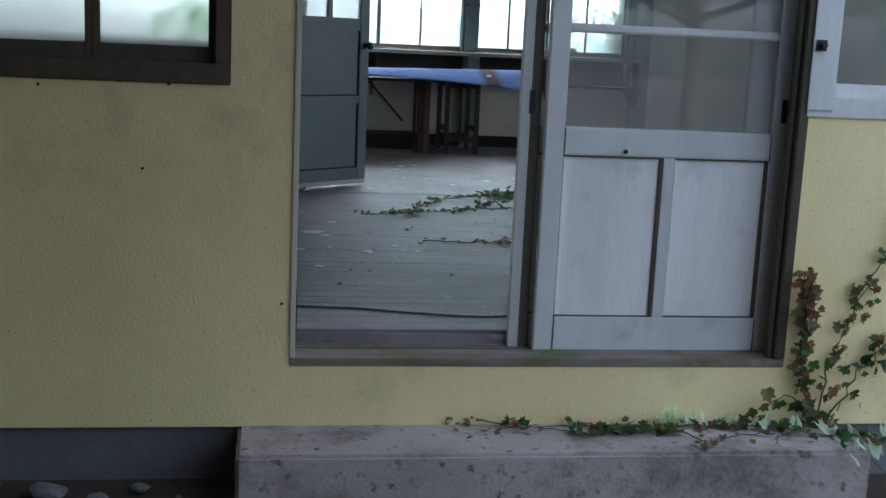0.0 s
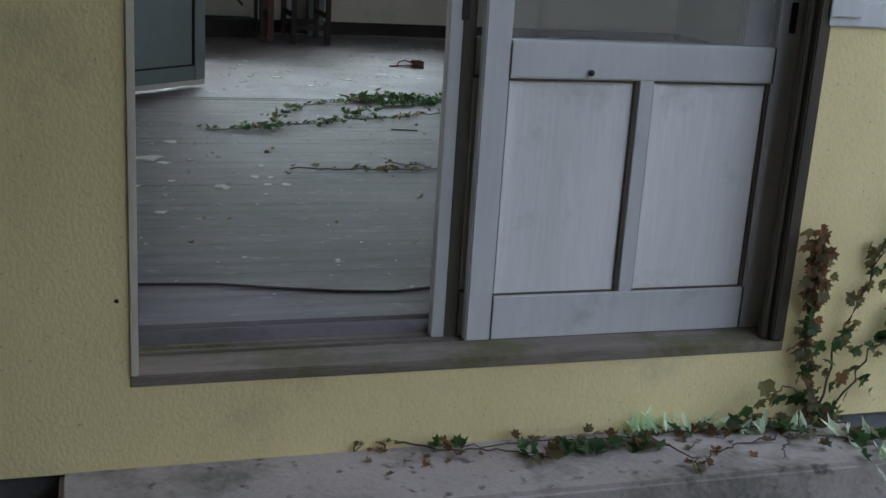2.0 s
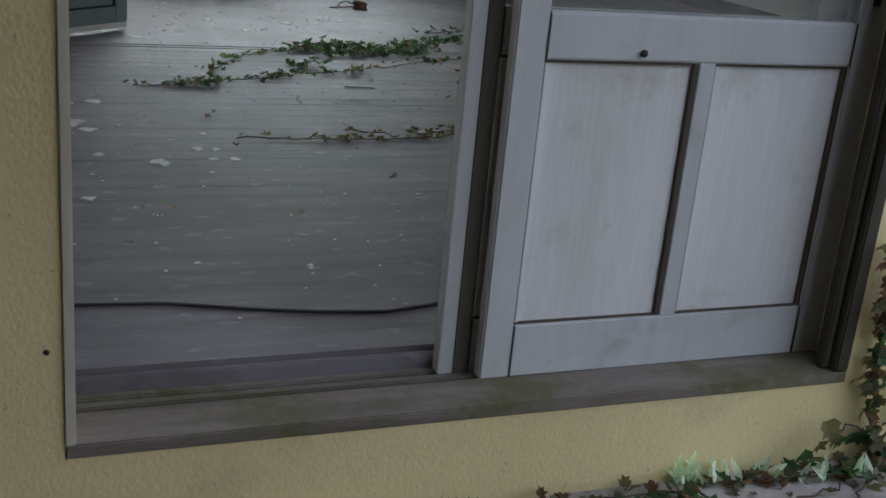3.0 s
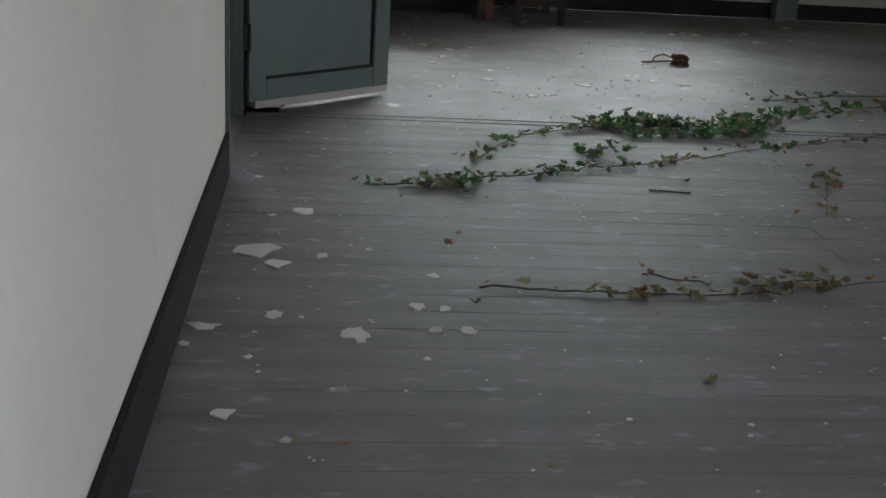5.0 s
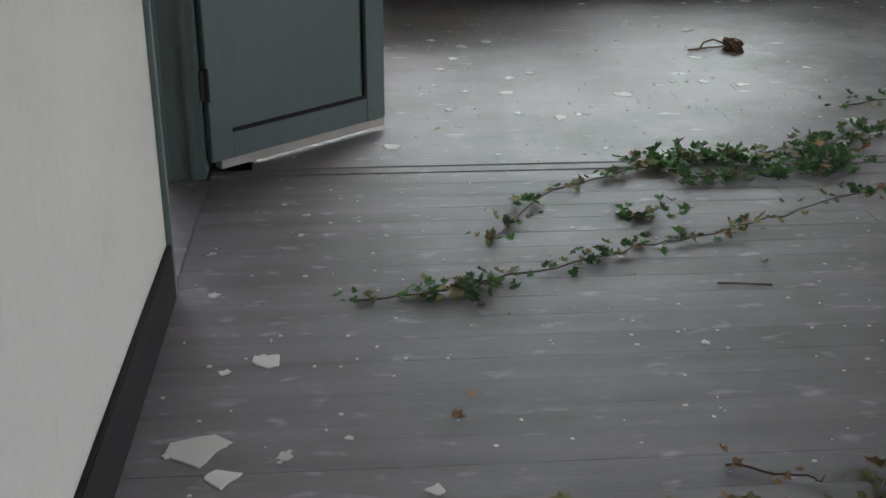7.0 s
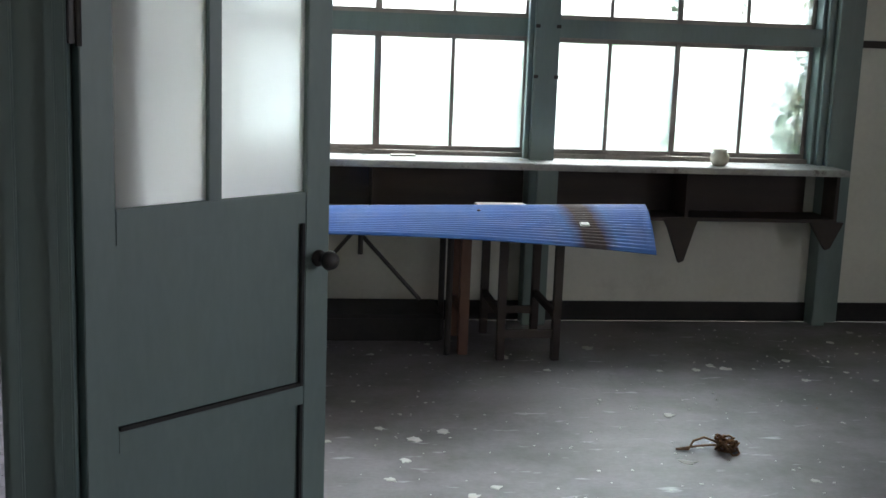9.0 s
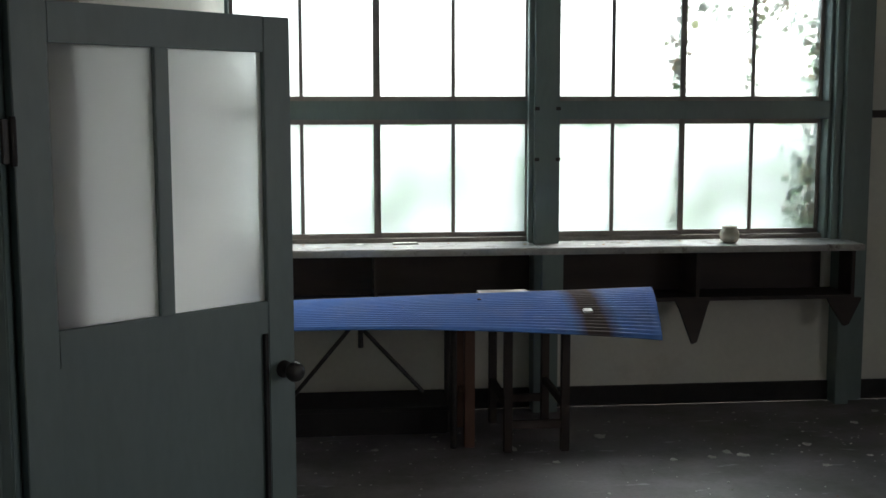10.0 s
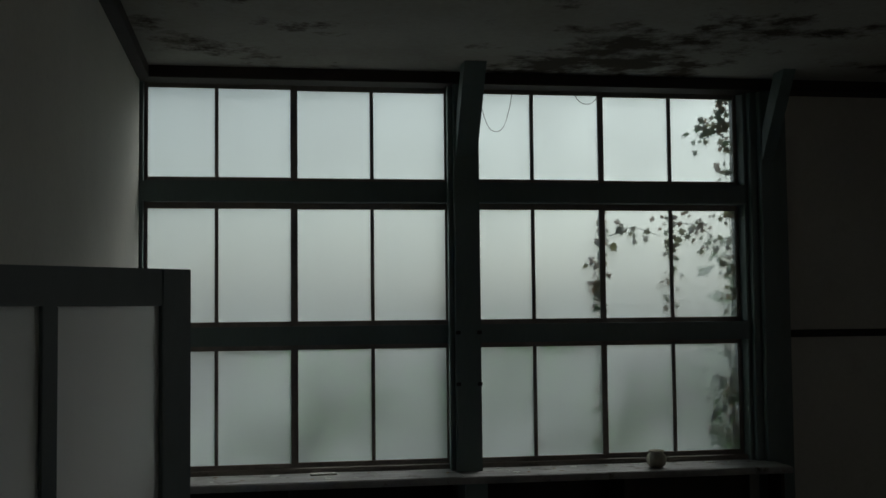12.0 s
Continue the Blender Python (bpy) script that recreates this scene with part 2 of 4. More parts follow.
def frosted(name, tint, clear=0.12, rough=0.26):
    """Ground glass: scatters daylight through, with a slight sheen."""
    m = bpy.data.materials.new(name)
    m.use_nodes = True
    n, l = m.node_tree.nodes, m.node_tree.links
    t, r, g = n.new("ShaderNodeBsdfTranslucent"), n.new("ShaderNodeBsdfRefraction"), n.new("ShaderNodeBsdfDiffuse")
    t.inputs["Color"].default_value = (*tint, 1)
    r.inputs["Color"].default_value = (*tint, 1)
    r.inputs["Roughness"].default_value, r.inputs["IOR"].default_value = rough, 1.05
    g.inputs["Color"].default_value = (0.75, 0.78, 0.78, 1)
    a, b = n.new("ShaderNodeMixShader"), n.new("ShaderNodeMixShader")
    no = n.new("ShaderNodeTexNoise")
    tc = n.new("ShaderNodeTexCoord")
    l.new(tc.outputs["Object"], no.inputs["Vector"])
    no.inputs["Scale"].default_value = 2.0
    mr = n.new("ShaderNodeMapRange")
    mr.inputs["To Min"].default_value, mr.inputs["To Max"].default_value = clear * 0.6, clear * 1.4
    l.new(no.outputs["Fac"], mr.inputs["Value"])
    l.new(mr.outputs[0], a.inputs[0])
    l.new(t.outputs[0], a.inputs[1])
    l.new(r.outputs[0], a.inputs[2])
    b.inputs[0].default_value = 0.12
    l.new(a.outputs[0], b.inputs[1])
    l.new(g.outputs[0], b.inputs[2])
    l.new(b.outputs[0], n["Material Output"].inputs["Surface"])
    return m


CLEAR = glass("old_window_glass", 0.02, dirt=0.10)
DUSTY = glass("dusty_door_glass", 0.0, dirt=0.09, dirt_col=(0.34, 0.34, 0.33))
FROST = frosted("frosted_glass", (0.84, 0.93, 0.91), 0.74, 0.3)
FROSTD = frosted("milky_door_glass", (0.99, 0.99, 0.99), 0.5, 0.6)


# ---- building blocks ----
def thing(name, m, label, category, group="", kind=""):
    e = new(name)
    e.empty_display_size = 0.1
    e.matrix_world = m
    return tagged(e, label, category, group, kind)


def mesh_of(bm, name, material, smooth=False):
    me = bpy.data.meshes.new(name)
    bmesh.ops.recalc_face_normals(bm, faces=bm.faces)
    bm.to_mesh(me)
    bm.free()
    for f in me.polygons:
        f.use_smooth = smooth
    me.materials.append(material)
    return me


def part(name, bm, material, parent=None, label="", smooth=False):
    ob = new(name, mesh_of(bm, name, material, smooth))
    if parent:
        ob.parent = parent
    return tagged(ob, label)


def box(bm, x0, x1, y0, y1, z0, z1, bevel=0.0):
    sub = bmesh.new()
    bmesh.ops.create_cube(sub, size=1)
    for v in sub.verts:
        v.co = Vector((x0 + (v.co.x + 0.5) * (x1 - x0), y0 + (v.co.y + 0.5) * (y1 - y0), z0 + (v.co.z + 0.5) * (z1 - z0)))
    if bevel:
        bmesh.ops.bevel(sub, geom=sub.edges[:], offset=bevel, segments=2, affect='EDGES')
    me = bpy.data.meshes.new("tmp")
    sub.to_mesh(me)
    sub.free()
    bm.from_mesh(me)
    bpy.data.meshes.remove(me)
    return bm


def bx(name, dims, material, parent=None, label="", bevel=0.002):
    return part(name, box(bmesh.new(), *dims, bevel=bevel), material, parent, label)


def fixed(name, boxes, material, label="", category="", bevel=0.0, piece=""):
    """A piece of the setting; with a piece's name, all boxes but the first are parts of their own."""
    bm = bmesh.new()
    for b in boxes[:1] if piece else boxes:
        box(bm, *b, bevel=bevel)
    ob = tagged(part(name, bm, material), label, category, kind="structure")
    for b in boxes[1:] if piece else ():
        bx(piece, b, material, ob, bevel=bevel)
    return ob


def tube(bm, pts, r, sides=6, taper=1.0):
    """A round stem along a list of points."""
    pts = [Vector(p) for p in pts]
    rings = []
    for i, p in enumerate(pts):
        d = (pts[min(i + 1, len(pts) - 1)] - pts[max(i - 1, 0)]).normalized()
        up = Vector((0, 0, 1)) if abs(d.z) < 0.9 else Vector((1, 0, 0))
        a = d.cross(up).normalized()
        b = d.cross(a)
        rr = r * (1 + (taper - 1) * i / max(1, len(pts) - 1))
        rings.append([bm.verts.new(p + rr * (math.cos(k * 2 * math.pi / sides) * a + math.sin(k * 2 * math.pi / sides) * b)) for k in range(sides)])
    for q, s in zip(rings, rings[1:]):
        for k in range(sides):
            bm.faces.new((q[k], q[(k + 1) % sides], s[(k + 1) % sides], s[k]))
    bm.faces.new(rings[0][::-1])
    bm.faces.new(rings[-1])
    return bm


def lathe(bm, profile, sides=24):
    """Turns (radius, height) pairs round the z axis."""
    rings = [[bm.verts.new((r * math.cos(k * 2 * math.pi / sides), r * math.sin(k * 2 * math.pi / sides), z)) for k in range(sides)] for r, z in profile]
    for q, s in zip(rings, rings[1:]):
        for k in range(sides):
            bm.faces.new((q[k], q[(k + 1) % sides], s[(k + 1) % sides], s[k]))
    bm.faces.new(rings[0][::-1])
    bm.faces.new(rings[-1])
    return bm


def prism(bm, outline, x0, x1):
    """A board of the outline (y, z), from x0 to x1."""
    a = [bm.verts.new((x0, y, z)) for y, z in outline]
    b = [bm.verts.new((x1, y, z)) for y, z in outline]
    bm.faces.new(a)
    bm.faces.new(b[::-1])
    for i in range(len(a)):
        j = (i + 1) % len(a)
        bm.faces.new((a[i], b[i], b[j], a[j]))
    return bm


# ---- the building's shell ----
# floor at z 0; outer wall face at y -0.115; partition at y 3.6; window wall at y 7.19
ground = bmesh.new()
bmesh.ops.create_grid(ground, x_segments=60, y_segments=60, size=60)
for v in ground.verts:
    v.co.z = -0.47 + 0.02 * noise.noise(v.co * 0.7)
tagged(part("ground", ground, SOIL), "bare dark soil with moss round the building", "ground", kind="structure")

fixed("wall_south", [(-8, -0.413, -0.115, 0.035, -0.28, 0.872), (-0.611, -0.413, -0.115, 0.035, 0.872, 2.3), (-8, -1.46, -0.115, 0.035, 0.872, 2.3),
                     (-8, 8, -0.115, 0.035, 2.3, 3.6), (-0.413, 1.31, -0.115, 0.035, -0.28, -0.072), (-0.413, 1.31, -0.115, 0.035, 1.9, 2.3),
                     (1.31, 8, -0.115, 0.035, -0.28, 0.84), (3.3, 8, -0.115, 0.035, 0.84, 2.3), (-1.46, -0.611, -0.115, 0.035, 1.9, 2.3), (1.31, 3.3, -0.115, 0.035, 1.9, 2.3)],
      STUCCO, "yellow rough stucco outer wall with stains near the step", "wall")
fixed("foundation", [(-8, 8, -0.095, 0.035, -0.9, -0.28)], FOUND, "gray concrete foundation under the stucco wall", "foundation")
fixed("wall_south_inside", [(-8, -0.395, 0.035, 0.05, 0, 0.872), (-0.611, -0.395, 0.035, 0.05, 0.872, 2.95), (-8, -1.46, 0.035, 0.05, 0.872, 2.95),
                            (-0.395, 1.31, 0.035, 0.05, 1.9, 2.95), (1.31, 4.8, 0.035, 0.05, 0, 0.84), (3.3, 4.8, 0.035, 0.05, 0.84, 2.95)], CREAM,
      "cream plaster on the inner face of the entrance wall", "wall")
fixed("jamb_west", [(-0.413, -0.394, -0.120, 0.048, -0.044, 1.9)], JAMBP, "narrow yellowed pale wooden jamb at the door opening", "jamb", bevel=0.002)
fixed("wall_west_hall", [(-0.52, -0.40, 0.05, 2.74, 0, 2.95), (-0.52, -0.40, 2.74, 3.55, 2.05, 2.95)], CREAM, "cream plaster wall of the entrance hall, faintly stained", "wall")
fixed("wall_west_room", [(-0.46, -0.28, 3.74, 7.19, 0, 2.95)], CREAM, "cream plaster side wall of the classroom", "wall")
fixed("wall_north", [(-8, -6, 7.19, 7.34, 0, 3.0), (-0.7, -0.28, 7.19, 7.34, 0, 3.0), (-6, -0.7, 7.19, 7.34, 0, 0.9), (-6, -0.7, 7.19, 7.34, 2.85, 3.0), (-0.28, 3.02, 7.19, 7.34, 0, 0.87), (3.02, 4.92, 7.19, 7.34, 0, 3.0), (-0.28, 3.02, 7.19, 7.34, 2.9, 3.0)], CREAM,
      "cream plaster wall below and beside the windows", "wall")
# out of view; the opening is assumed, to let light into the hall
fixed("wall_east", [(4.8, 4.92, 0.05, 0.7, 0, 2.95), (4.8, 4.92, 2.9, 7.19, 0, 2.95), (4.8, 4.92, 0.7, 2.9, 0, 0.9), (4.8, 4.92, 0.7, 2.9, 2.4, 2.95)],
      CREAM, "cream plaster wall with a window opening", "wall")
fixed("wall_west_far", [(-8.1, -8, -0.115, 7.34, 0, 3.0)], CREAM, "plain cream wall closing the next room", "wall")
fixed("ceiling", [(-8, 4.92, 0.035, 7.34, 2.93, 2.95)], CEIL, "stained plaster ceiling with dark peeling patches", "ceiling")
# three unseen blockers, added to darken the left of the facade
fixed("shade_wall", [(-1.66, -1.52, -7, -0.12, -0.9, 3.6)], BROWN, "unseen dark wall added to shade the facade's left side", "wall")
fixed("shade_canopy", [(-1.9, 0.9, -7, -0.42, 2.35, 2.43)], BROWN, "unseen dark canopy added to shade the facade's left side", "roof")
fixed("shade_end_wall", [(-1.52, 1.6, -4.8, -4.68, -0.9, 2.35)], BROWN, "unseen dark end wall added to block light from the south", "wall")
fixed("roof", [(-8.3, 8.3, -0.4, 7.6, 3.6, 3.7)], BROWN, "plain flat eaves over the outer wall", "roof")
fixed("beam", [(-0.40, 4.8, 3.56, 3.70, 2.55, 2.93)], TEAL, "teal painted beam across the opening between hall and classroom", "beam")
fixed("baseboard_hall", [(-0.40, -0.387, 0.05, 2.74, 0, 0.14)], GRAYBASE, "dark gray wooden baseboard of the hall", "baseboard", bevel=0.003)
fixed("baseboard_classroom", [(-0.1, 1.29, 7.172, 7.19, 0, 0.11), (1.42, 2.99, 7.172, 7.19, 0, 0.11), (3.14, 4.8, 7.172, 7.19, 0, 0.11), (-8, -0.46, 7.172, 7.19, 0, 0.11),
                              (4.782, 4.8, 0.05, 7.17, 0, 0.11), (-0.28, -0.262, 3.76, 7.17, 0, 0.11)], BASE, "black painted baseboard of the classroom", "baseboard", bevel=0.003, piece="board")
fixed("picture_rail", [(3.15, 4.8, 7.165, 7.19, 1.55, 1.59)], DARKW, "thin dark wooden rail on the cream wall", "trim", bevel=0.003)
fixed("door_casing_west", [(-0.53, -0.388, 2.74, 2.775, 0, 2.05), (-0.53, -0.388, 2.74, 3.56, 2.05, 2.09)], TEAL, "teal painted casing of the side doorway", "trim", bevel=0.003)
fixed("jamb_post", [(-0.56, -0.41, 3.57, 3.70, 0, 2.93), (-0.47, -0.405, 3.7005, 3.72, 0.0, 2.93), (-0.545, -0.515, 3.555, 3.5695, 0, 2.93), (-0.455, -0.43, 3.56, 3.5695, 0, 2.93)], TEAL, "teal painted door post with rebates", "post", bevel=0.004, piece="molding")
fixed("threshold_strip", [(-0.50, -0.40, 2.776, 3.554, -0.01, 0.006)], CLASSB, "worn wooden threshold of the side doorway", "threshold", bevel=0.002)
floor = fixed("floor", [(-8, 4.8, 0.1, 7.19, -0.10, -0.028)], DARKW, "gray worn wooden board floor of hall and classroom, littered with plaster chips", "floor")
fixed("step", [(-0.575, 1.52, -0.40, -0.095, -0.55, -0.277)], CONC, "rough concrete doorstep, mossy along the wall", "step", bevel=0.012)
fixed("door_sill", [(-0.413, 1.31, -0.118, 0.008, -0.072, -0.044), (-0.395, 1.31, 0.020, 0.044, -0.072, -0.044),
                    (-0.395, 1.31, 0.058, 0.080, -0.072, -0.044)], SILLW, "weathered grooved wooden sill, mossy at one end", "sill", bevel=0.003, piece="strip")
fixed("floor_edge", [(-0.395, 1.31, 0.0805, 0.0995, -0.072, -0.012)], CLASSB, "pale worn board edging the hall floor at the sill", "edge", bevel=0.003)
# groove bottoms are blackened so that they look deep and shaded
fixed("sill_groove", [(-0.395, 1.31, 0.0085, 0.0195, -0.072, -0.066), (-0.395, 1.31, 0.0445, 0.0575, -0.072, -0.066)], BASE, "black strips giving the shade in the door sill's grooves", "groove")
fixed("shelf_next_room", [(-4, -0.47, 6.9, 7.18, 0.88, 0.905), (-4, -0.47, 7.0, 7.18, 0.56, 0.88)], DARKW, "dark wooden wall shelf under the window of the next room", "shelf", bevel=0.003)
fixed("jamb_east", [(1.272, 1.31, -0.120, -0.075, -0.04, 1.9), (1.252, 1.2715, -0.098, -0.075, -0.04, 1.9), (1.322, 1.345, -0.075, 0.05, -0.04, 1.9), (1.27, 1.322, -0.075, -0.045, -0.04, 1.9)],
      JAMBW, "dark weathered wooden door jamb with a groove", "jamb", bevel=0.004, piece="strip")


# ---- entrance: sliding doors and the windows beside ----
def sliding_door(m, label, pulls, covered=False):
    """A half-glazed sliding door 0.89 wide, 1.86 high, face at local y 0, foot at z 0."""
    t = thing("sliding_door", m, label, "door", "sliding entrance doors")
    if covered:
        bx("stile", (0, 0.034, 0, 0.034, 0, 1.88), PALE, t)
        # the outer door's shadow is coloured into this half of the stile
        bx("stile", (0.0345, 0.069, 0.001, 0.033, 0, 1.88), STILE_SHADE, t, "olive strip giving the outer door's shadow on the stile")
    else:
        bx("stile", (0, 0.069, 0, 0.034, 0, 1.88), PALE, t, bevel=0.004)
    bx("stile", (0.807, 0.889, 0, 0.034, 0, 1.88), PALE, t, bevel=0.004)
    bx("bottom_rail", (0.069, 0.807, 0.001, 0.033, 0, 0.122), PALE, t, bevel=0.004)
    bx("lock_rail", (0.069, 0.807, 0.001, 0.033, 0.687, 0.781), PALE, t, bevel=0.004)
    bx("top_rail", (0.069, 0.807, 0.001, 0.033, 1.80, 1.88), PALE, t)
    bx("center_stile", (0.425, 0.465, 0.002, 0.032, 0.122, 0.687), PALE, t)
    bx("glazing_bar", (0.069, 0.807, 0.004, 0.030, 1.098, 1.128), PALE, t, bevel=0.006)
    bx("glazing_bar", (0.069, 0.807, 0.004, 0.030, 1.44, 1.47), PALE, t, bevel=0.006)
    for x0, x1 in ((0.069, 0.425), (0.465, 0.807)):
        bx("panel", (x0, x1, 0.012, 0.022, 0.122, 0.687), PANEL, t, bevel=0)
    for z0, z1 in ((0.781, 1.098), (1.128, 1.44), (1.47, 1.80)):
        bx("pane", (0.069, 0.807, 0.015, 0.018, z0, z1), DUSTY, t, "dusty clear glass", bevel=0).visible_shadow = False
    for x in pulls:
        part("finger_pull", box(bmesh.new(), x, x + 0.02, -0.003, 0.004, 0.82, 0.90, bevel=0.002), STEEL, t, "dark recessed metal finger pull")
    for x in (0.411, 0.793):
        bx("bead", (x, x + 0.0145, 0.004, 0.0125, 0.122, 0.687), BROWN, t, "bare brown bead beside the panel")
    # thin brown lines along the panels' top and bottom edges
    for x0, x1 in ((0.069, 0.411), (0.465, 0.793)):
        bx("bead", (x0, x1, 0.005, 0.0125, 0.681, 0.687), BROWN, t, "thin brown bead over the panel", bevel=0.001)
        bx("bead", (x0, x1, 0.005, 0.0125, 0.122, 0.127), BROWN, t, "thin brown bead under the panel", bevel=0.001)
    for z0, z1 in ((0.002, 0.122), (0.687, 0.781)):
        for x in (0.0685, 0.8065):
            bx("joint", (x, x + 0.0018, -0.0006, 0.002, z0, z1), JAMBW, t, "dark open joint between stile and rail", bevel=0)
    # pale beads put a highlight along each panel's left edge
    for x in (0.0705, 0.4655):
        bx("bead", (x, x + 0.006, 0.003, 0.0125, 0.128, 0.680), PANEL, t, "pale bead drawn as a highlight beside the panel", bevel=0.001)
    bm = bmesh.new()
    lathe(bm, [(0.004, -0.004), (0.008, 0.0), (0.008, 0.004), (0.003, 0.006)], 10)
    bmesh.ops.rotate(bm, verts=bm.verts, matrix=Matrix.Rotation(radians(90), 3, 'X'))
    bmesh.ops.translate(bm, verts=bm.verts, vec=(0.285, -0.002, 0.705))
    part("knob", bm, STEEL, t, "small rusty knob")
    return t


sliding_door(pose(0.431, 0.0, -0.046), "pale blue-gray half-glazed sliding door on the outer track", (0.835,))
sliding_door(pose(0.352, 0.042, -0.046), "pale half-glazed sliding door pushed behind the outer one", (0.028,), True)


def side_window(name, x0, x1, z0, z1, wood, pane_mat, label, columns, rows):
    t = thing(name, pose(x0, -0.115, z0), label, "window", kind="structure")
    w, h, f = x1 - x0, z1 - z0, 0.05
    for a in ((0, w, -0.008, 0.11, -0.035, 0.03), (0, w, 0.0, 0.11, h - f, h), (0, f, 0, 0.11, 0.03, h - f), (w - f, w, 0, 0.11, 0.03, h - f)):
        bx("window_frame", a, wood, t, bevel=0.004)
    cw, rh = (w - 2 * f) / columns, (h - f - 0.03) / rows
    for i in range(columns):
        for j in range(rows):
            a, c = f + i * cw, 0.03 + j * rh
            bx("sash", (a, a + 0.022, 0.04, 0.07, c, c + rh), wood, t)
            bx("sash", (a + cw - 0.022, a + cw, 0.04, 0.07, c, c + rh), wood, t)
            bx("sash", (a + 0.022, a + cw - 0.022, 0.041, 0.069, c, c + 0.05), wood, t)
            bx("pane", (a + 0.022, a + cw - 0.022, 0.053, 0.056, c + 0.05, c + rh), pane_mat, t, bevel=0).visible_shadow = False
    return t


side_window("window_1", -1.46, -0.611, 0.872, 1.9, BROWN, FROST, "brown wooden window with frosted panes in the stucco wall", 2, 2)
wr = side_window("window_2", 1.296, 3.3, 0.84, 1.9, PALE, CLEAR, "pale painted wooden window with clear old glass beside the door", 3, 1)
bx("corner_board", (0.0, 0.095, -0.014, -0.009, -0.01, 1.06), PALE, wr, "pale weathered casing board")
latch = thing("latch", pose(1.323, -0.135, 1.045), "rusty square-plated bolt screwed to the window casing", "latch")
bm = box(bmesh.new(), -0.018, 0.018, 0.0, 0.006, -0.018, 0.018, bevel=0.001)
part("plate", bm, STEEL, latch)
bm = lathe(bmesh.new(), [(0.011, 0), (0.011, 0.022), (0.007, 0.026)], 10)
bmesh.ops.rotate(bm, verts=bm.verts, matrix=Matrix.Rotation(radians(90), 3, 'X'))
part("bolt", bm, STEEL, latch)


# ---- classroom windows ----
POSTS = ((1.29, 1.42), (2.90, 3.03))
ROWS = ((0.95, 1.52), (1.665, 2.24), (2.40, 2.855))
BAYS = ((-0.262, 1.29, (-0.262, 0.095, 0.485, 0.887, 1.288)), (1.42, 2.90, (1.354, 1.736, 2.118, 2.508, 2.893)))


def window_bay(name, x0, x1, cols):
    t = thing(name, pose(x0, 7.19, 0.905), "tall classroom window of sliding frosted sashes, wooden bars, ivy behind it", "window", kind="structure")
    w = x1 - x0
    for z0, z1 in ((1.545, 1.64), (2.27, 2.375)):
        bx("transom", (0, w, -0.045, 0.09, z0 - 0.905, z1 - 0.905), TEAL, t, bevel=0.005)
    bx("head_rail", (0, w, -0.03, 0.09, 2.88 - 0.905, 2.925 - 0.905), TEAL, t, bevel=0.004)
    bx("track", (0, w, 0.0, 0.10, -0.005, 0.02), SASHW, t, "brown worn sash track")
    for i in range(2):
        for z0, z1 in ROWS:
            a, mid, b = (c - x0 for c in cols[2 * i:2 * i + 3])
            y = 0.02 if i == 0 else 0.045
            lo, hi = z0 - 0.905, z1 - 0.905
            s = part("sash", bmesh.new(), SASHW, t, "brown wooden sliding sash")
            bx("stile", (a, a + 0.018, y, y + 0.025, lo - 0.03, hi + 0.03), SASHW, s)
            bx("stile", (b - 0.018, b, y, y + 0.025, lo - 0.03, hi + 0.03), SASHW, s)
            bx("rail", (a + 0.018, b - 0.018, y + 0.001, y + 0.024, lo - 0.03, lo), SASHW, s)
            bx("rail", (a + 0.018, b - 0.018, y + 0.001, y + 0.024, hi, hi + 0.03), SASHW, s)
            bx("bar", (mid - 0.009, mid + 0.009, y + 0.002, y + 0.023, lo, hi), SASHW, s)
            for p0, p1 in ((a + 0.018, mid - 0.009), (mid + 0.009, b - 0.018)):
                bx("pane", (p0, p1, y + 0.011, y + 0.014, lo, hi), FROST, s, bevel=0).visible_shadow = False
    return t


window_bay("window_3", *BAYS[0])
window_bay("window_4", *BAYS[1])
fixed("window_post_center", [(1.29, 1.42, 7.06, 7.34, 0, 2.93), (1.264, 1.2895, 7.092, 7.143, 0.904, 2.868)], TEAL, "blue-gray painted post between the windows", "post", bevel=0.004, piece="molding")
fixed("ceiling_molding", [(-0.28, -0.225, 3.76, 7.038, 2.865, 2.929)], DARKW, "dark wooden molding between wall and ceiling", "trim", bevel=0.004)
for x0, x1, drop in ((1.455, 1.63, 0.23), (1.965, 2.105, 0.075)):
    c = thing("cord", pose(0, 0, 0), "thin gray cord hanging in a loop before the top pane", "cord", "hanging cords")
    part("loop", tube(bmesh.new(), [(x0 + (x1 - x0) * k / 10, 7.183, 2.878 - drop * (1 - (abs(k - 4.6) / 5.4) ** 2.6)) for k in range(11)], 0.0016, 5), STEEL, c)
fixed("window_post_east", [(2.955, 3.03, 7.07, 7.34, 0, 2.93), (2.915, 2.955, 7.11, 7.34, 0.90, 2.93), (2.895, 2.915, 7.15, 7.34, 0.90, 2.93), (3.03, 3.14, 7.15, 7.19, 0, 2.93)], TEAL,
      "blue-gray painted post with stepped edges beside the window", "post", bevel=0.004, piece="molding")
fixed("window_post_west", [(-0.28, -0.262, 7.15, 7.34, 0.9, 2.93)], TEAL, "narrow blue-gray window frame in the corner", "post")
for x0, x1 in ((1.30, 1.41), (2.96, 3.025)):
    b = thing("ceiling_brace", pose(0, 0, 0), "dark sloped wooden brace from post to ceiling", "brace", "ceiling braces")
    part("brace", prism(bmesh.new(), [(7.06, 2.50), (6.78, 2.93), (6.90, 2.93), (7.06, 2.66)], x0, x1), TEAL, b)
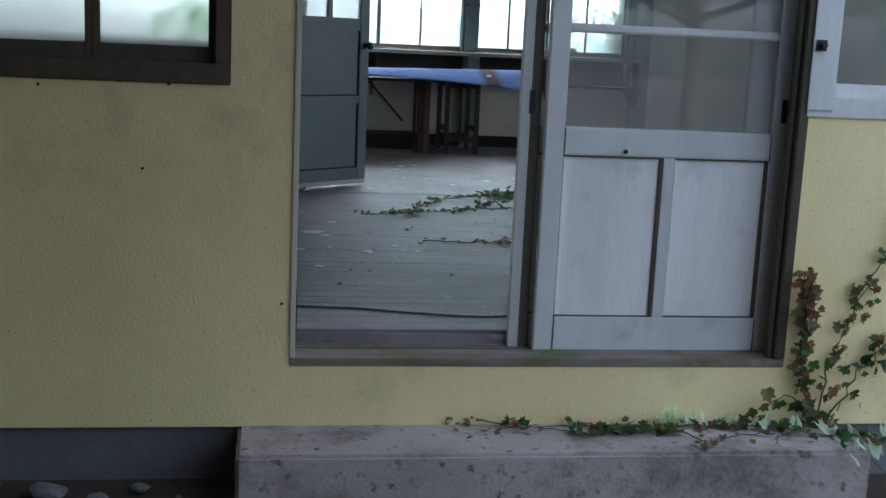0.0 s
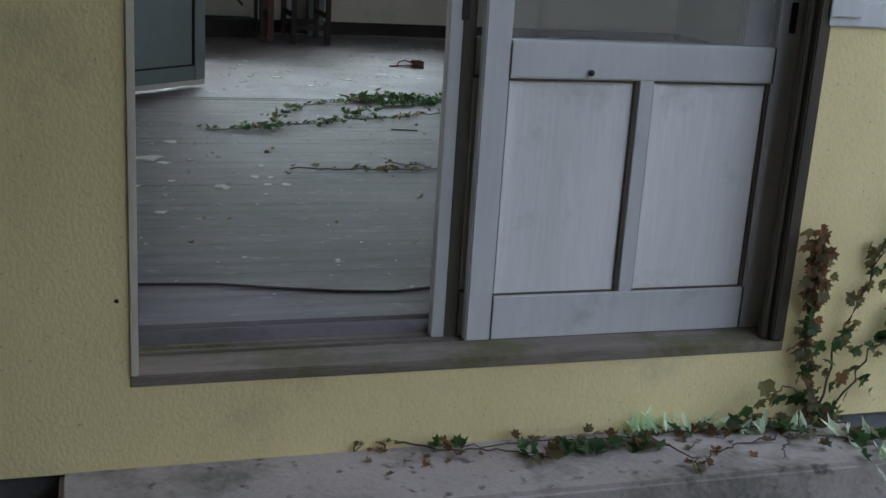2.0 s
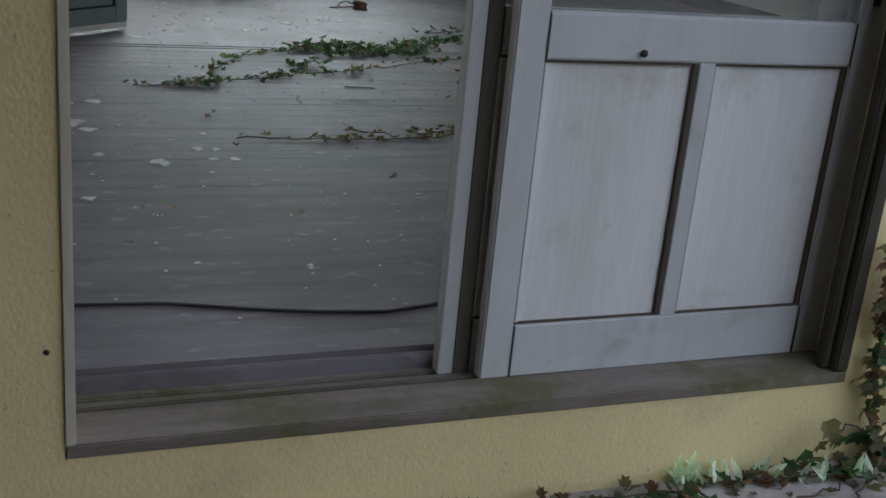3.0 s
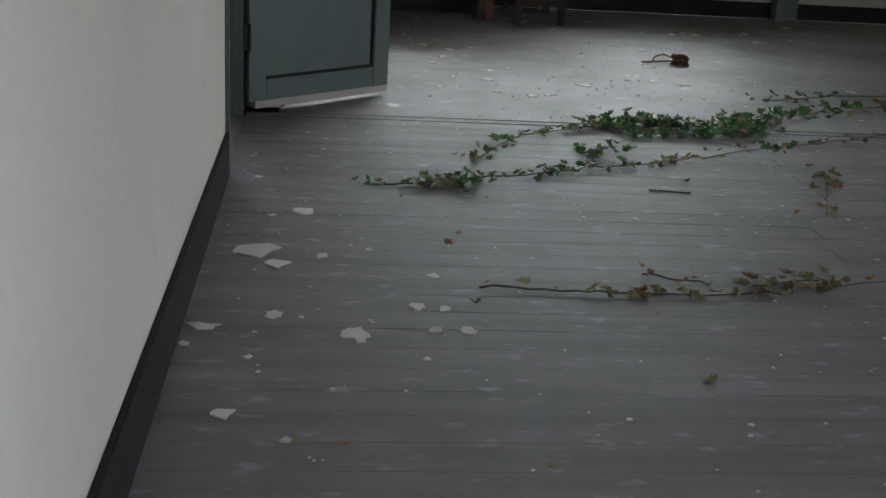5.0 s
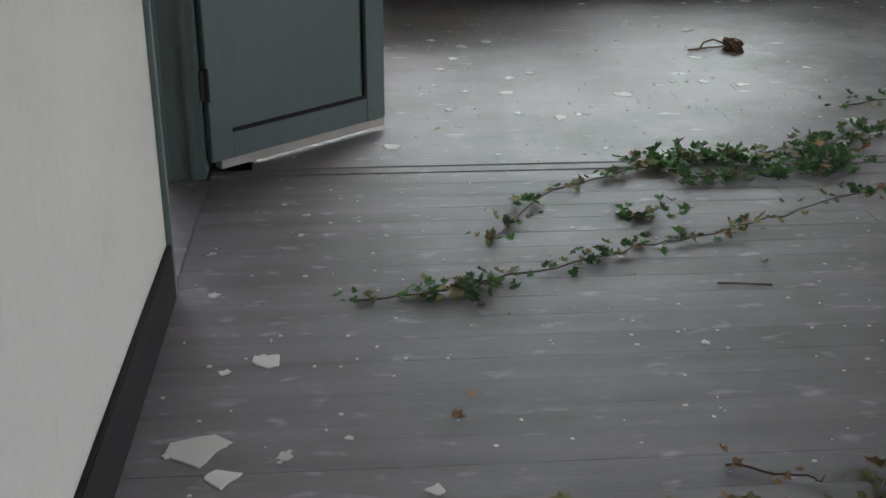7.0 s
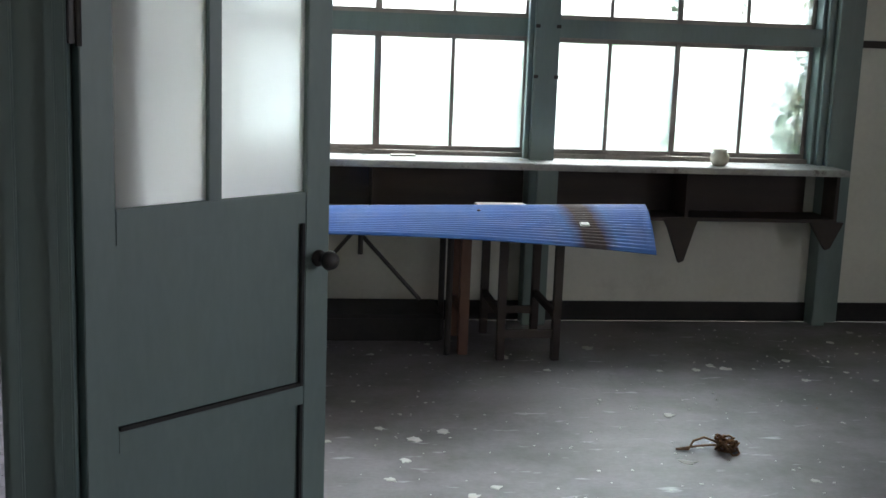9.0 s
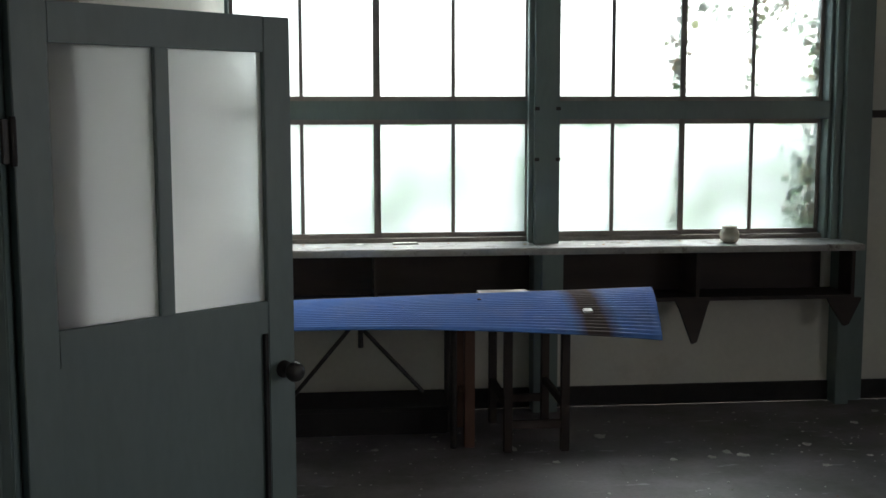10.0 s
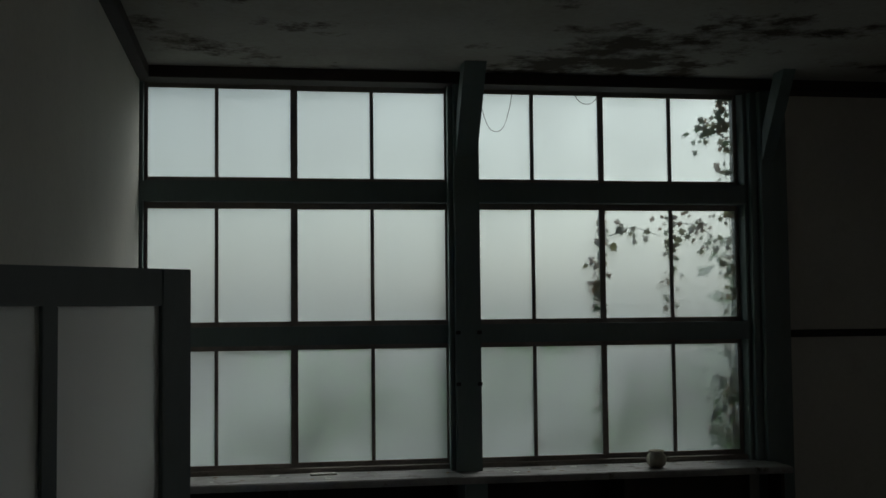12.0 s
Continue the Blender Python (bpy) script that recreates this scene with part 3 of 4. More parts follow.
fixed("ceiling_beam", [(-0.28, 4.8, 7.04, 7.19, 2.87, 2.93)], DARKW, "dark beam over the windows", "beam", bevel=0.004)

for x, z in ((1.30, 1.60), (1.41, 1.60), (1.30, 1.34), (1.41, 1.34)):
    k = thing("window_stop", pose(x, 7.06, z), "small dark iron stop on the window post", "stop", "iron window stops")
    part("peg", box(bmesh.new(), -0.012, 0.012, -0.012, 0.0, -0.009, 0.009, bevel=0.002), STEEL, k)


# ---- shelf under the windows ----
ledge = thing("window_shelf", pose(0, 0, 0), "dusty gray shelf board under the windows, littered with debris", "shelf")
bx("top", (-0.28, 1.288, 6.87, 7.19, 0.875, 0.903), DUST, ledge, "dusty pale board", bevel=0.004)
bx("top", (1.289, 2.99, 6.87, 7.19, 0.875, 0.902), DUST, ledge, "dusty pale board", bevel=0.004)
bx("front_lip", (-0.28, 2.99, 6.858, 6.869, 0.868, 0.9), DUST, ledge, "gray worn front edge")
cab = thing("wall_cabinet", pose(0, 0, 0), "dark brown open-fronted wooden cupboard under the shelf board", "cabinet")
bx("bottom", (-0.27, 2.96, 6.90, 7.185, 0.612, 0.632), DARKW, cab)
bx("back", (-0.27, 1.285, 7.17, 7.185, 0.632, 0.874), DARKW, cab)
bx("back", (1.425, 2.89, 7.17, 7.185, 0.632, 0.874), DARKW, cab)
for x in (0.45, 2.11):
    bx("divider", (x, x + 0.02, 6.905, 7.17, 0.632, 0.874), DARKW, cab)
bx("end_board", (2.94, 2.96, 6.90, 7.055, 0.632, 0.874), DARKW, cab)
for x, tip in ((2.11, 0.39), (2.93, 0.47)):
    bm = prism(bmesh.new(), [(0.10, 0.611), (-0.085, 0.611), (-0.075, 0.585), (-0.02, tip), (0.005, tip - 0.01), (0.075, 0.565)], 0, 0.03)
    for v in bm.verts:
        v.co = Vector((x - v.co.y, 6.93 + v.co.x, v.co.z))
    part("bracket", bm, DARKW, cab, "tapered dark wooden bracket")
bx("center_strip", (1.30, 1.41, 6.885, 6.90, 0.612, 0.874), TEAL, cab, "blue-gray painted upright")

pot = thing("jar", pose(2.31, 6.99, 0.903), "small cream glazed ceramic jar standing on the dusty shelf", "jar")
part("body", lathe(bmesh.new(), [(0.030, 0), (0.045, 0.015), (0.052, 0.04), (0.047, 0.062), (0.036, 0.072), (0.041, 0.086), (0.036, 0.086), (0.031, 0.072)]), GLAZE, pot, smooth=True)
card = thing("card", pose(0.62, 7.11, 0.903, 0, 0, 4), "pale folded card lying on the dusty shelf", "card")
part("sheet", box(bmesh.new(), -0.065, 0.065, -0.03, 0.03, 0, 0.008, bevel=0.002), PAPER, card)


# ---- inner hinged door ----
def hinged_door():
    d = thing("hinged_door", pose(-0.40, 3.613, 0, 0, 0, math.degrees(math.atan2(0.457, 0.539))),
              "teal-gray wooden half-glazed classroom door standing ajar", "door")
    a, b = -0.017, 0.017
    bx("stile", (0.0, 0.08, a, b, 0.045, 1.805), TEAL, d)
    bx("stile", (0.626, 0.705, a, b, 0.045, 1.805), TEAL, d)
    bx("top_rail", (0.08, 0.626, a + 0.001, b - 0.001, 1.72, 1.805), TEAL, d)
    bx("lock_rail", (0.08, 0.626, a + 0.001, b - 0.001, 1.04, 1.12), TEAL, d)
    bx("mid_rail", (0.08, 0.626, a + 0.001, b - 0.001, 0.56, 0.61), TEAL, d)
    bx("bottom_rail", (0.08, 0.626, a + 0.001, b - 0.001, 0.045, 0.125), TEAL, d)
    bx("glazing_bar", (0.329, 0.366, a + 0.002, b - 0.002, 1.12, 1.72), TEAL, d)
    # pale strip stands for the lit floor seen under the leaf
    bx("foot_strip", (0.03, 0.70, a - 0.001, b + 0.001, 0.018, 0.045), PAPER, d, "pale strip in place of the lit floor below the foot")
    for z0, z1 in ((0.61, 1.04), (0.125, 0.56)):
        bx("panel", (0.08, 0.626, -0.004, 0.004, z0, z1), TEAL, d, bevel=0)
        # black strips shade the panel's lower and right edges, light being from top left
        bx("bead", (0.086, 0.616, -0.0155, -0.004, z0, z0 + 0.010), BASE, d, "black strip drawn as shade under the panel", bevel=0.001)
        bx("bead", (0.616, 0.626, -0.0155, -0.004, z0, z1), BASE, d, "black strip drawn as shade beside the panel", bevel=0.001)
    for u0, u1 in ((0.08, 0.329), (0.366, 0.626)):
        bx("pane", (u0, u1, -0.002, 0.002, 1.12, 1.72), FROSTD, d, "milky frosted glass", bevel=0)
    for z in (0.29, 1.52):
        bm = box(bmesh.new(), -0.028, 0.004, -0.024, -0.012, z - 0.045, z + 0.045, bevel=0.002)
        tube(bm, [(-0.006, -0.026, z - 0.05), (-0.006, -0.026, z + 0.05)], 0.007, 8)
        part("hinge", bm, STEEL, d, "rusty iron hinge")
    k = lathe(bmesh.new(), [(0.022, 0), (0.022, 0.005), (0.009, 0.008), (0.009, 0.025), (0.022, 0.034), (0.026, 0.046), (0.022, 0.058), (0.008, 0.063)], 18)
    bmesh.ops.rotate(k, verts=k.verts, matrix=Matrix.Rotation(radians(90), 3, 'X'))
    bmesh.ops.translate(k, verts=k.verts, vec=(0.668, -0.017, 0.945))
    part("knob", k, STEEL, d, "dark round door knob", smooth=True)
    return d


hinged_door()


# ---- blue sheet and what carries it ----
def corrugated_sheet():
    s = thing("corrugated_sheet", pose(0, 0, 0), "blue corrugated steel roofing sheet, rust-stained, sagging over a table", "roofing sheet")
    nx, ny = 40, 152
    x0, x1 = -0.22, 1.73
    bm = bmesh.new()
    grid = []
    for i in range(nx + 1):
        u = i / nx
        row = []
        for j in range(ny + 1):
            v = j / ny
            droop = 0.035 + 0.115 * u ** 2
            z = 0.722 + 0.04 * u - droop * v ** 1.8 + 0.0075 * math.sin(v * 2 * math.pi * 19)
            row.append(bm.verts.new((x0 + (x1 - x0) * u - 0.08 * v * u, 6.40 - (0.50 - 0.03 * u) * v, z)))
        grid.append(row)
    for i in range(nx):
        for j in range(ny):
            bm.faces.new((grid[i][j], grid[i + 1][j], grid[i + 1][j + 1], grid[i][j + 1]))
    ob = part("sheet", bm, BLUE, s, smooth=True)
    for px, py, pz in ((0.35, 6.28, 0.727), (0.86, 6.02, 0.668), (0.90, 6.27, 0.742), (0.55, 6.18, 0.722)):
        nl = lathe(bmesh.new(), [(0.010, 0), (0.010, 0.004), (0.004, 0.007)], 8)
        bmesh.ops.translate(nl, verts=nl.verts, vec=(px, py, pz))
        part("nail", nl, STEEL, s, "rusty nail head")
    so = ob.modifiers.new("thickness", 'SOLIDIFY')
    so.thickness = 0.0012
    return s


corrugated_sheet()
scrap = thing("plaster_chip", pose(1.358, 6.093, 0.710, 14, 0, 0), "white plaster chip lying on the blue sheet", "plaster chip")
part("chip", box(bmesh.new(), -0.022, 0.022, -0.02, 0.02, 0, 0.01, bevel=0.004), CHIP, scrap)
pad = thing("board", pose(1.04, 6.46, 0.744, 0, 0, 2), "pale board scrap showing behind the blue sheet", "board")
part("plank", box(bmesh.new(), -0.12, 0.12, -0.06, 0.06, -0.014, 0.004, bevel=0.002), SASHW, pad)


def stool(x, y, w, d, h, mat_, label):
    s = thing("stool", pose(x, y, 0), label, "stool", "wooden stools under the sheet")
    bx("seat", (-0.02, w + 0.02, -0.02, d + 0.02, h - 0.025, h), mat_, s, bevel=0.004)
    for i in (0, w - 0.04):
        for j in (0, d - 0.04):
            bx("leg", (i, i + 0.04, j, j + 0.04, 0, h - 0.025), mat_, s, bevel=0.004)
    for j in (0.008, d - 0.032):
        bx("stretcher", (0.04, w - 0.04, j, j + 0.024, 0.11, 0.15), mat_, s)
        bx("apron", (0.04, w - 0.04, j, j + 0.024, h - 0.09, h - 0.025), mat_, s)
    for i in (0.008, w - 0.032):
        bx("stretcher", (i, i + 0.024, 0.04, d - 0.04, 0.20, 0.24), mat_, s)
    return s


stool(1.03, 6.36, 0.31, 0.55, 0.68, DARKW, "dark wooden stool with stretchers under the blue sheet")
stand = thing("stand", pose(0.856, 6.46, 0), "reddish-brown narrow wooden stand under the blue sheet", "stand")
for y in (0.0, 0.36):
    bx("leg", (0, 0.05, y, y + 0.04, 0, 0.655), REDW, stand, bevel=0.004)
bx("top", (-0.01, 0.06, -0.02, 0.42, 0.655, 0.68), REDW, stand, bevel=0.003)
bx("stretcher", (0.013, 0.037, 0.04, 0.36, 0.18, 0.22), REDW, stand)
table = thing("folding_table", pose(0, 0, 0), "dark folding table with crossed metal legs carrying the blue sheet", "table")
bx("tabletop", (-0.20, 0.83, 6.20, 6.80, 0.635, 0.66), DARKW, table)
for y in (6.47, 6.76):
    for x in (-0.16, 0.805):
        part("leg", tube(bmesh.new(), ((x, y, 0), (x, y, 0.635)), 0.016, 8), STEEL, table)
for a, b in (((0.06, 6.45, 0.28), (0.347, 6.45, 0.62)), ((0.66, 6.45, 0.28), (0.347, 6.45, 0.62))):
    part("brace", tube(bmesh.new(), (a, b), 0.010, 8), STEEL, table)
part("brace_bracket", tube(bmesh.new(), ((0.37, 6.44, 0.50), (0.37, 6.44, 0.635)), 0.012, 8), STEEL, table)


# guessed block, added to fill the black area under the table
crate = thing("low_box", pose(-0.18, 6.72, 0), "low black box-shaped block under the table", "box")
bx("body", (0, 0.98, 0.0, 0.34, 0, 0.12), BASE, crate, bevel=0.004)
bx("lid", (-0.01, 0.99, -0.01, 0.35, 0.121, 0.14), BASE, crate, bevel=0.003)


# ---- leaves, vines and litter ----
def leaf_mesh(name, material, seed, slim=False):
    """A lobed ivy leaf about 1 across, stalk at the origin, slightly folded; or a slim blade."""
    rng = random.Random(seed)
    outline = [(0.0, 0.0), (0.30, -0.12), (0.52, 0.12), (0.34, 0.36), (0.46, 0.66), (0.18, 0.66), (0.0, 1.05),
               (-0.18, 0.66), (-0.46, 0.66), (-0.34, 0.36), (-0.52, 0.12), (-0.30, -0.12)]
    if slim:
        outline = [(0.0, 0.0), (0.15, 0.2), (0.20, 0.45), (0.11, 0.8), (0.0, 1.1), (-0.11, 0.8), (-0.20, 0.45), (-0.15, 0.2)]
    bm = bmesh.new()
    fold, curl = rng.uniform(0.15, 0.6), rng.uniform(-0.5, 0.3)
    mid = bm.verts.new((0, 0.45, 0.0))
    ring = [bm.verts.new((x * rng.uniform(0.85, 1.1), y * rng.uniform(0.9, 1.08), abs(x) * fold + curl * (y - 0.45) ** 2 + rng.uniform(-0.05, 0.05))) for x, y in outline]
    for i in range(len(ring)):
        bm.faces.new((mid, ring[i], ring[(i + 1) % len(ring)]))
    return mesh_of(bm, name, material)


SHAPES = {m.name: [leaf_mesh("leaf", m, s) for s in range(3)] for m in (LEAF, WILT, DRY)}
BLADES = [leaf_mesh("blade", VARI, s, True) for s in range(3)]


def put_leaf(parent, at, size, rng, material, lie=0.5, face=None, meshes=None):
    ob = new("leaf", rng.choice(meshes or SHAPES[material.name]))
    ob.parent = parent
    tilt = rng.gauss(0, lie)
    base = Euler((tilt, rng.gauss(0, lie), rng.uniform(0, 6.28))).to_matrix().to_4x4()
    if face == "wall":
        base = Matrix.Rotation(radians(90), 4, 'X') @ Euler((rng.gauss(-0.3, 0.4), rng.gauss(0, 0.4), 3.14 + rng.gauss(0, 0.9))).to_matrix().to_4x4()
    ob.matrix_local = Matrix.Translation(at) @ base @ Matrix.Diagonal((size, size, size, 1))
    return ob


def smooth_line(pts, n, rng, wob):
    out = []
    for i in range(n + 1):
        s = i / n * (len(pts) - 1)
        k = min(int(s), len(pts) - 2)
        a, b = Vector(pts[k]), Vector(pts[k + 1])
        out.append(a.lerp(b, s - k) + Vector((rng.gauss(0, wob), rng.gauss(0, wob), abs(rng.gauss(0, wob * 0.6)))))
    return out


def vine(name, label, strands, seed, face=None, stem=0.0028):
    """strands: points, leaves per strand, leaf size, spread, mix of (green, wilted, dry)."""
    v = thing(name, pose(0, 0, 0), label, "ivy")
    rng = random.Random(seed)
    for pts, count, size, spread, mix in strands:
        line = smooth_line(pts, 6 * (len(pts) - 1), rng, 0.006)
        part("stem", tube(bmesh.new(), line, stem, 5, 0.5), BARK, v)
        for _ in range(count):
            p = rng.choice(line) + Vector((rng.gauss(0, spread), rng.gauss(0, spread) if face is None else abs(rng.gauss(0, 0.008)) * (1 if pts[0][1] > 0 else -1), abs(rng.gauss(0, spread * 0.14)) if face is None else rng.gauss(0, spread)))
            if face is None:
                p.z = max(p.z, pts[0][2] + 0.006)
            m = rng.choices((LEAF, WILT, DRY), mix)[0]
            put_leaf(v, p, size * rng.uniform(0.6, 1.25), rng, m, 0.45, face)
    return v


G, M, D = (8, 2, 0.5), (3, 5, 2), (0.5, 4, 5)
vine("ivy_runner", "green ivy runner creeping over the gray floor boards", [
    ([(0.02, 2.68, 0.006), (0.26, 2.72, 0.01), (0.58, 2.86, 0.01), (0.82, 2.95, 0.01), (1.07, 3.06, 0.012), (1.41, 3.24, 0.012), (1.82, 3.44, 0.012), (2.6, 3.8, 0.02)], 165, 0.027, 0.026, (4, 4, 1.5)),
    ([(0.20, 2.70, 0.01), (0.36, 2.74, 0.02)], 44, 0.032, 0.03, G),
    ([(0.40, 3.02, 0.006), (0.58, 3.35, 0.01), (0.85, 3.52, 0.01), (0.95, 3.60, 0.01)], 75, 0.028, 0.024, (6, 4, 1)),
    ([(1.61, 3.0, 0.006), (1.50, 2.72, 0.006), (1.40, 2.48, 0.006)], 18, 0.035, 0.03, D)], 3)
vine("ivy_clump", "dense dark green ivy clump spreading over the floor boards", [
    ([(0.93, 3.60, 0.01), (1.15, 3.68, 0.012), (1.35, 3.62, 0.012), (1.66, 3.80, 0.012), (2.08, 4.03, 0.012), (2.9, 4.4, 0.012)], 290, 0.036, 0.05, G),
    ([(1.02, 3.45, 0.01), (1.25, 3.50, 0.012), (1.5, 3.52, 0.012), (1.62, 3.62, 0.02)], 150, 0.036, 0.042, G),
    ([(0.80, 3.15, 0.01), (0.92, 3.20, 0.02)], 16, 0.042, 0.035, G),
    ([(1.85, 4.22, 0.01), (2.21, 4.35, 0.01), (2.9, 4.5, 0.01)], 30, 0.036, 0.04, G)], 4)
vine("dry_runner", "half-dead ivy runner with curled leaves on the floor boards", [
    ([(0.28, 1.84, 0.006), (0.51, 1.82, 0.006), (0.66, 1.82, 0.006), (0.79, 1.815, 0.006), (1.0, 1.84, 0.006), (1.17, 1.89, 0.006), (1.7, 2.1, 0.01)], 46, 0.028, 0.016, (0, 7, 4)),
    ([(0.70, 1.95, 0.006), (0.81, 1.91, 0.006), (0.87, 1.90, 0.006)], 5, 0.024, 0.02, D),
    ([(0.95, 1.88, 0.01), (1.17, 1.93, 0.012)], 18, 0.034, 0.02, (0, 7, 3))], 5)
vine("climbing_ivy", "brown and green climbing ivy on the stucco beside the door", [
    ([(1.42, -0.135, -0.27), (1.37, -0.14, -0.08), (1.36, -0.14, 0.10), (1.34, -0.14, 0.26)], 90, 0.034, 0.02, (2, 5, 5)),
    ([(1.36, -0.145, 0.08), (1.345, -0.15, 0.25)], 44, 0.038, 0.014, (0, 3, 5)),
    ([(1.45, -0.135, -0.27), (1.46, -0.14, -0.05), (1.52, -0.14, 0.10), (1.60, -0.14, 0.28), (1.70, -0.14, 0.46), (1.78, -0.135, 0.62)], 66, 0.036, 0.025, (3, 5, 3)),
    ([(1.48, -0.14, -0.26), (1.58, -0.145, -0.08), (1.70, -0.14, 0.05), (1.84, -0.14, 0.10)], 50, 0.040, 0.035, (5, 4, 1)),
    ([(1.46, -0.15, -0.25), (1.32, -0.16, -0.16), (1.22, -0.17, -0.19)], 14, 0.05, 0.02, (4, 4, 1))], 7, "wall", 0.0035)
vine("step_ivy", "dark ivy trailing along the concrete doorstep", [
    ([(1.5, -0.2, -0.265), (1.2, -0.17, -0.27), (0.93, -0.17, -0.27), (0.77, -0.17, -0.27), (0.44, -0.15, -0.27), (0.31, -0.13, -0.27)], 40, 0.032, 0.025, (4, 2, 5)),
    ([(0.9, -0.18, -0.27), (0.96, -0.31, -0.27), (0.94, -0.38, -0.27)], 6, 0.03, 0.02, D),
    ([(0.72, -0.19, -0.27), (0.62, -0.24, -0.27), (0.52, -0.25, -0.27)], 22, 0.042, 0.022, (7, 2, 1)),
    ([(0.86, -0.20, -0.27), (0.80, -0.22, -0.27), (0.72, -0.23, -0.27)], 14, 0.046, 0.022, (8, 1, 1)),
    ([(0.22, -0.125, -0.262), (0.36, -0.16, -0.272), (0.50, -0.19, -0.272), (0.60, -0.24, -0.272)], 2, 0.03, 0.02, D),
    ([(1.25, -0.24, -0.27), (1.10, -0.27, -0.268), (1.02, -0.30, -0.27), (0.98, -0.34, -0.272)], 3, 0.03, 0.02, D),
    ([(1.32, -0.24, -0.265), (1.22, -0.31, -0.255), (1.19, -0.36, -0.27)], 1, 0.03, 0.02, D),
    ([(1.05, -0.17, -0.265), (1.18, -0.19, -0.262), (1.32, -0.21, -0.262)], 26, 0.036, 0.02, (6, 2, 2)),
    ([(1.3, -0.22, -0.265), (1.5, -0.3, -0.28), (1.65, -0.4, -0.44)], 44, 0.04, 0.04, (6, 2, 1))], 9)
tuft = thing("striped_grass", pose(0, 0, 0), "pale variegated low blades growing along the doorstep", "grass")
rng = random.Random(21)
for i in range(64):
    u = rng.random()
    if i < 34:
        p = Vector((0.86 + 0.6 * u, -0.13 - 0.11 * u + rng.gauss(0, 0.012), -0.272))
    else:
        p = Vector((1.45 + 0.3 * u, -0.25 - 0.2 * rng.random(), -0.33 + 0.08 * rng.random()))
    ob = new("blade", rng.choice(BLADES))
    ob.parent = tuft
    ob.matrix_local = Matrix.Translation(p) @ Euler((rng.uniform(0.5, 1.5), rng.gauss(0, 0.3), rng.gauss(0, 1.2))).to_matrix().to_4x4() @ Matrix.Diagonal((0.05, 0.05, 0.05, 1)) @ Matrix.Diagonal((rng.uniform(0.8, 1.5),) * 3 + (1,))

vine("window_ivy", "brown ivy hanging outside against the frosted window panes", [
    ([(2.12, 7.262, 0.95), (2.10, 7.262, 1.5), (2.12, 7.262, 1.9), (2.13, 7.262, 2.24)], 130, 0.030, 0.016, (1, 4, 6)),
    ([(2.07, 7.24, 1.70), (2.09, 7.24, 1.85), (2.06, 7.24, 1.98)], 26, 0.036, 0.02, (1, 3, 6)),
    ([(2.52, 7.262, 1.6), (2.51, 7.262, 2.0), (2.52, 7.262, 2.3)], 80, 0.030, 0.02, (1, 4, 6)),
    ], 13, "wall", 0.003)
vine("window_ivy", "brown and green ivy crowding the edge of the frosted window", [
    ([(2.86, 7.262, 0.95), (2.84, 7.262, 1.5), (2.85, 7.262, 2.1), (2.82, 7.262, 2.85)], 210, 0.034, 0.03, (3, 5, 4)),
    ([(2.55, 7.27, 2.18), (2.68, 7.27, 2.15), (2.82, 7.27, 2.05)], 50, 0.034, 0.05, (1, 5, 5)),
    ([(2.16, 7.27, 2.10), (2.3, 7.27, 2.15), (2.46, 7.27, 2.10)], 10, 0.05, 0.05, (1, 5, 4)),
    ([(2.86, 7.27, 2.8), (2.72, 7.27, 2.72), (2.66, 7.27, 2.62)], 34, 0.038, 0.04, (3, 4, 3)),
    ([(2.80, 7.27, 1.35), (2.76, 7.27, 1.15), (2.80, 7.27, 1.0)], 60, 0.036, 0.04, (5, 5, 2)),
    ([(1.74, 7.262, 0.95), (1.76, 7.262, 1.1), (1.745, 7.262, 1.3)], 14, 0.025, 0.01, D)], 13, "wall", 0.003)


def chip_mesh(seed):
    rng = random.Random(seed)
    n = rng.randint(9, 14)
    bm = bmesh.new()
    ring = [(math.cos(k / n * 6.283) * rng.uniform(0.45, 1.15), math.sin(k / n * 6.283) * rng.uniform(0.35, 0.95)) for k in range(n)]
    lo = [bm.verts.new((x, y, 0.0)) for x, y in ring]
    hi = [bm.verts.new((x * 0.95, y * 0.95, 0.10 + rng.uniform(0, 0.12))) for x, y in ring]
    bm.faces.new(hi)
    bm.faces.new(lo[::-1])
    for k in range(n):
        bm.faces.new((lo[k], lo[(k + 1) % n], hi[(k + 1) % n], hi[k]))
    return mesh_of(bm, "chip", CHIP)


CHIPS = [chip_mesh(s) for s in range(8)]


def chip(x, y, size, rng, label="pale flake of fallen plaster on the floor boards"):
    c = new("plaster_chip", rng.choice(CHIPS))
    c.matrix_world = pose(x, y, 0.0005, 0, 0, rng.uniform(0, 360)) @ Matrix.Diagonal((size, size, min(size, 0.014), 1))
    return tagged(c, label, "plaster chip", "fallen plaster chips")


rng = random.Random(33)
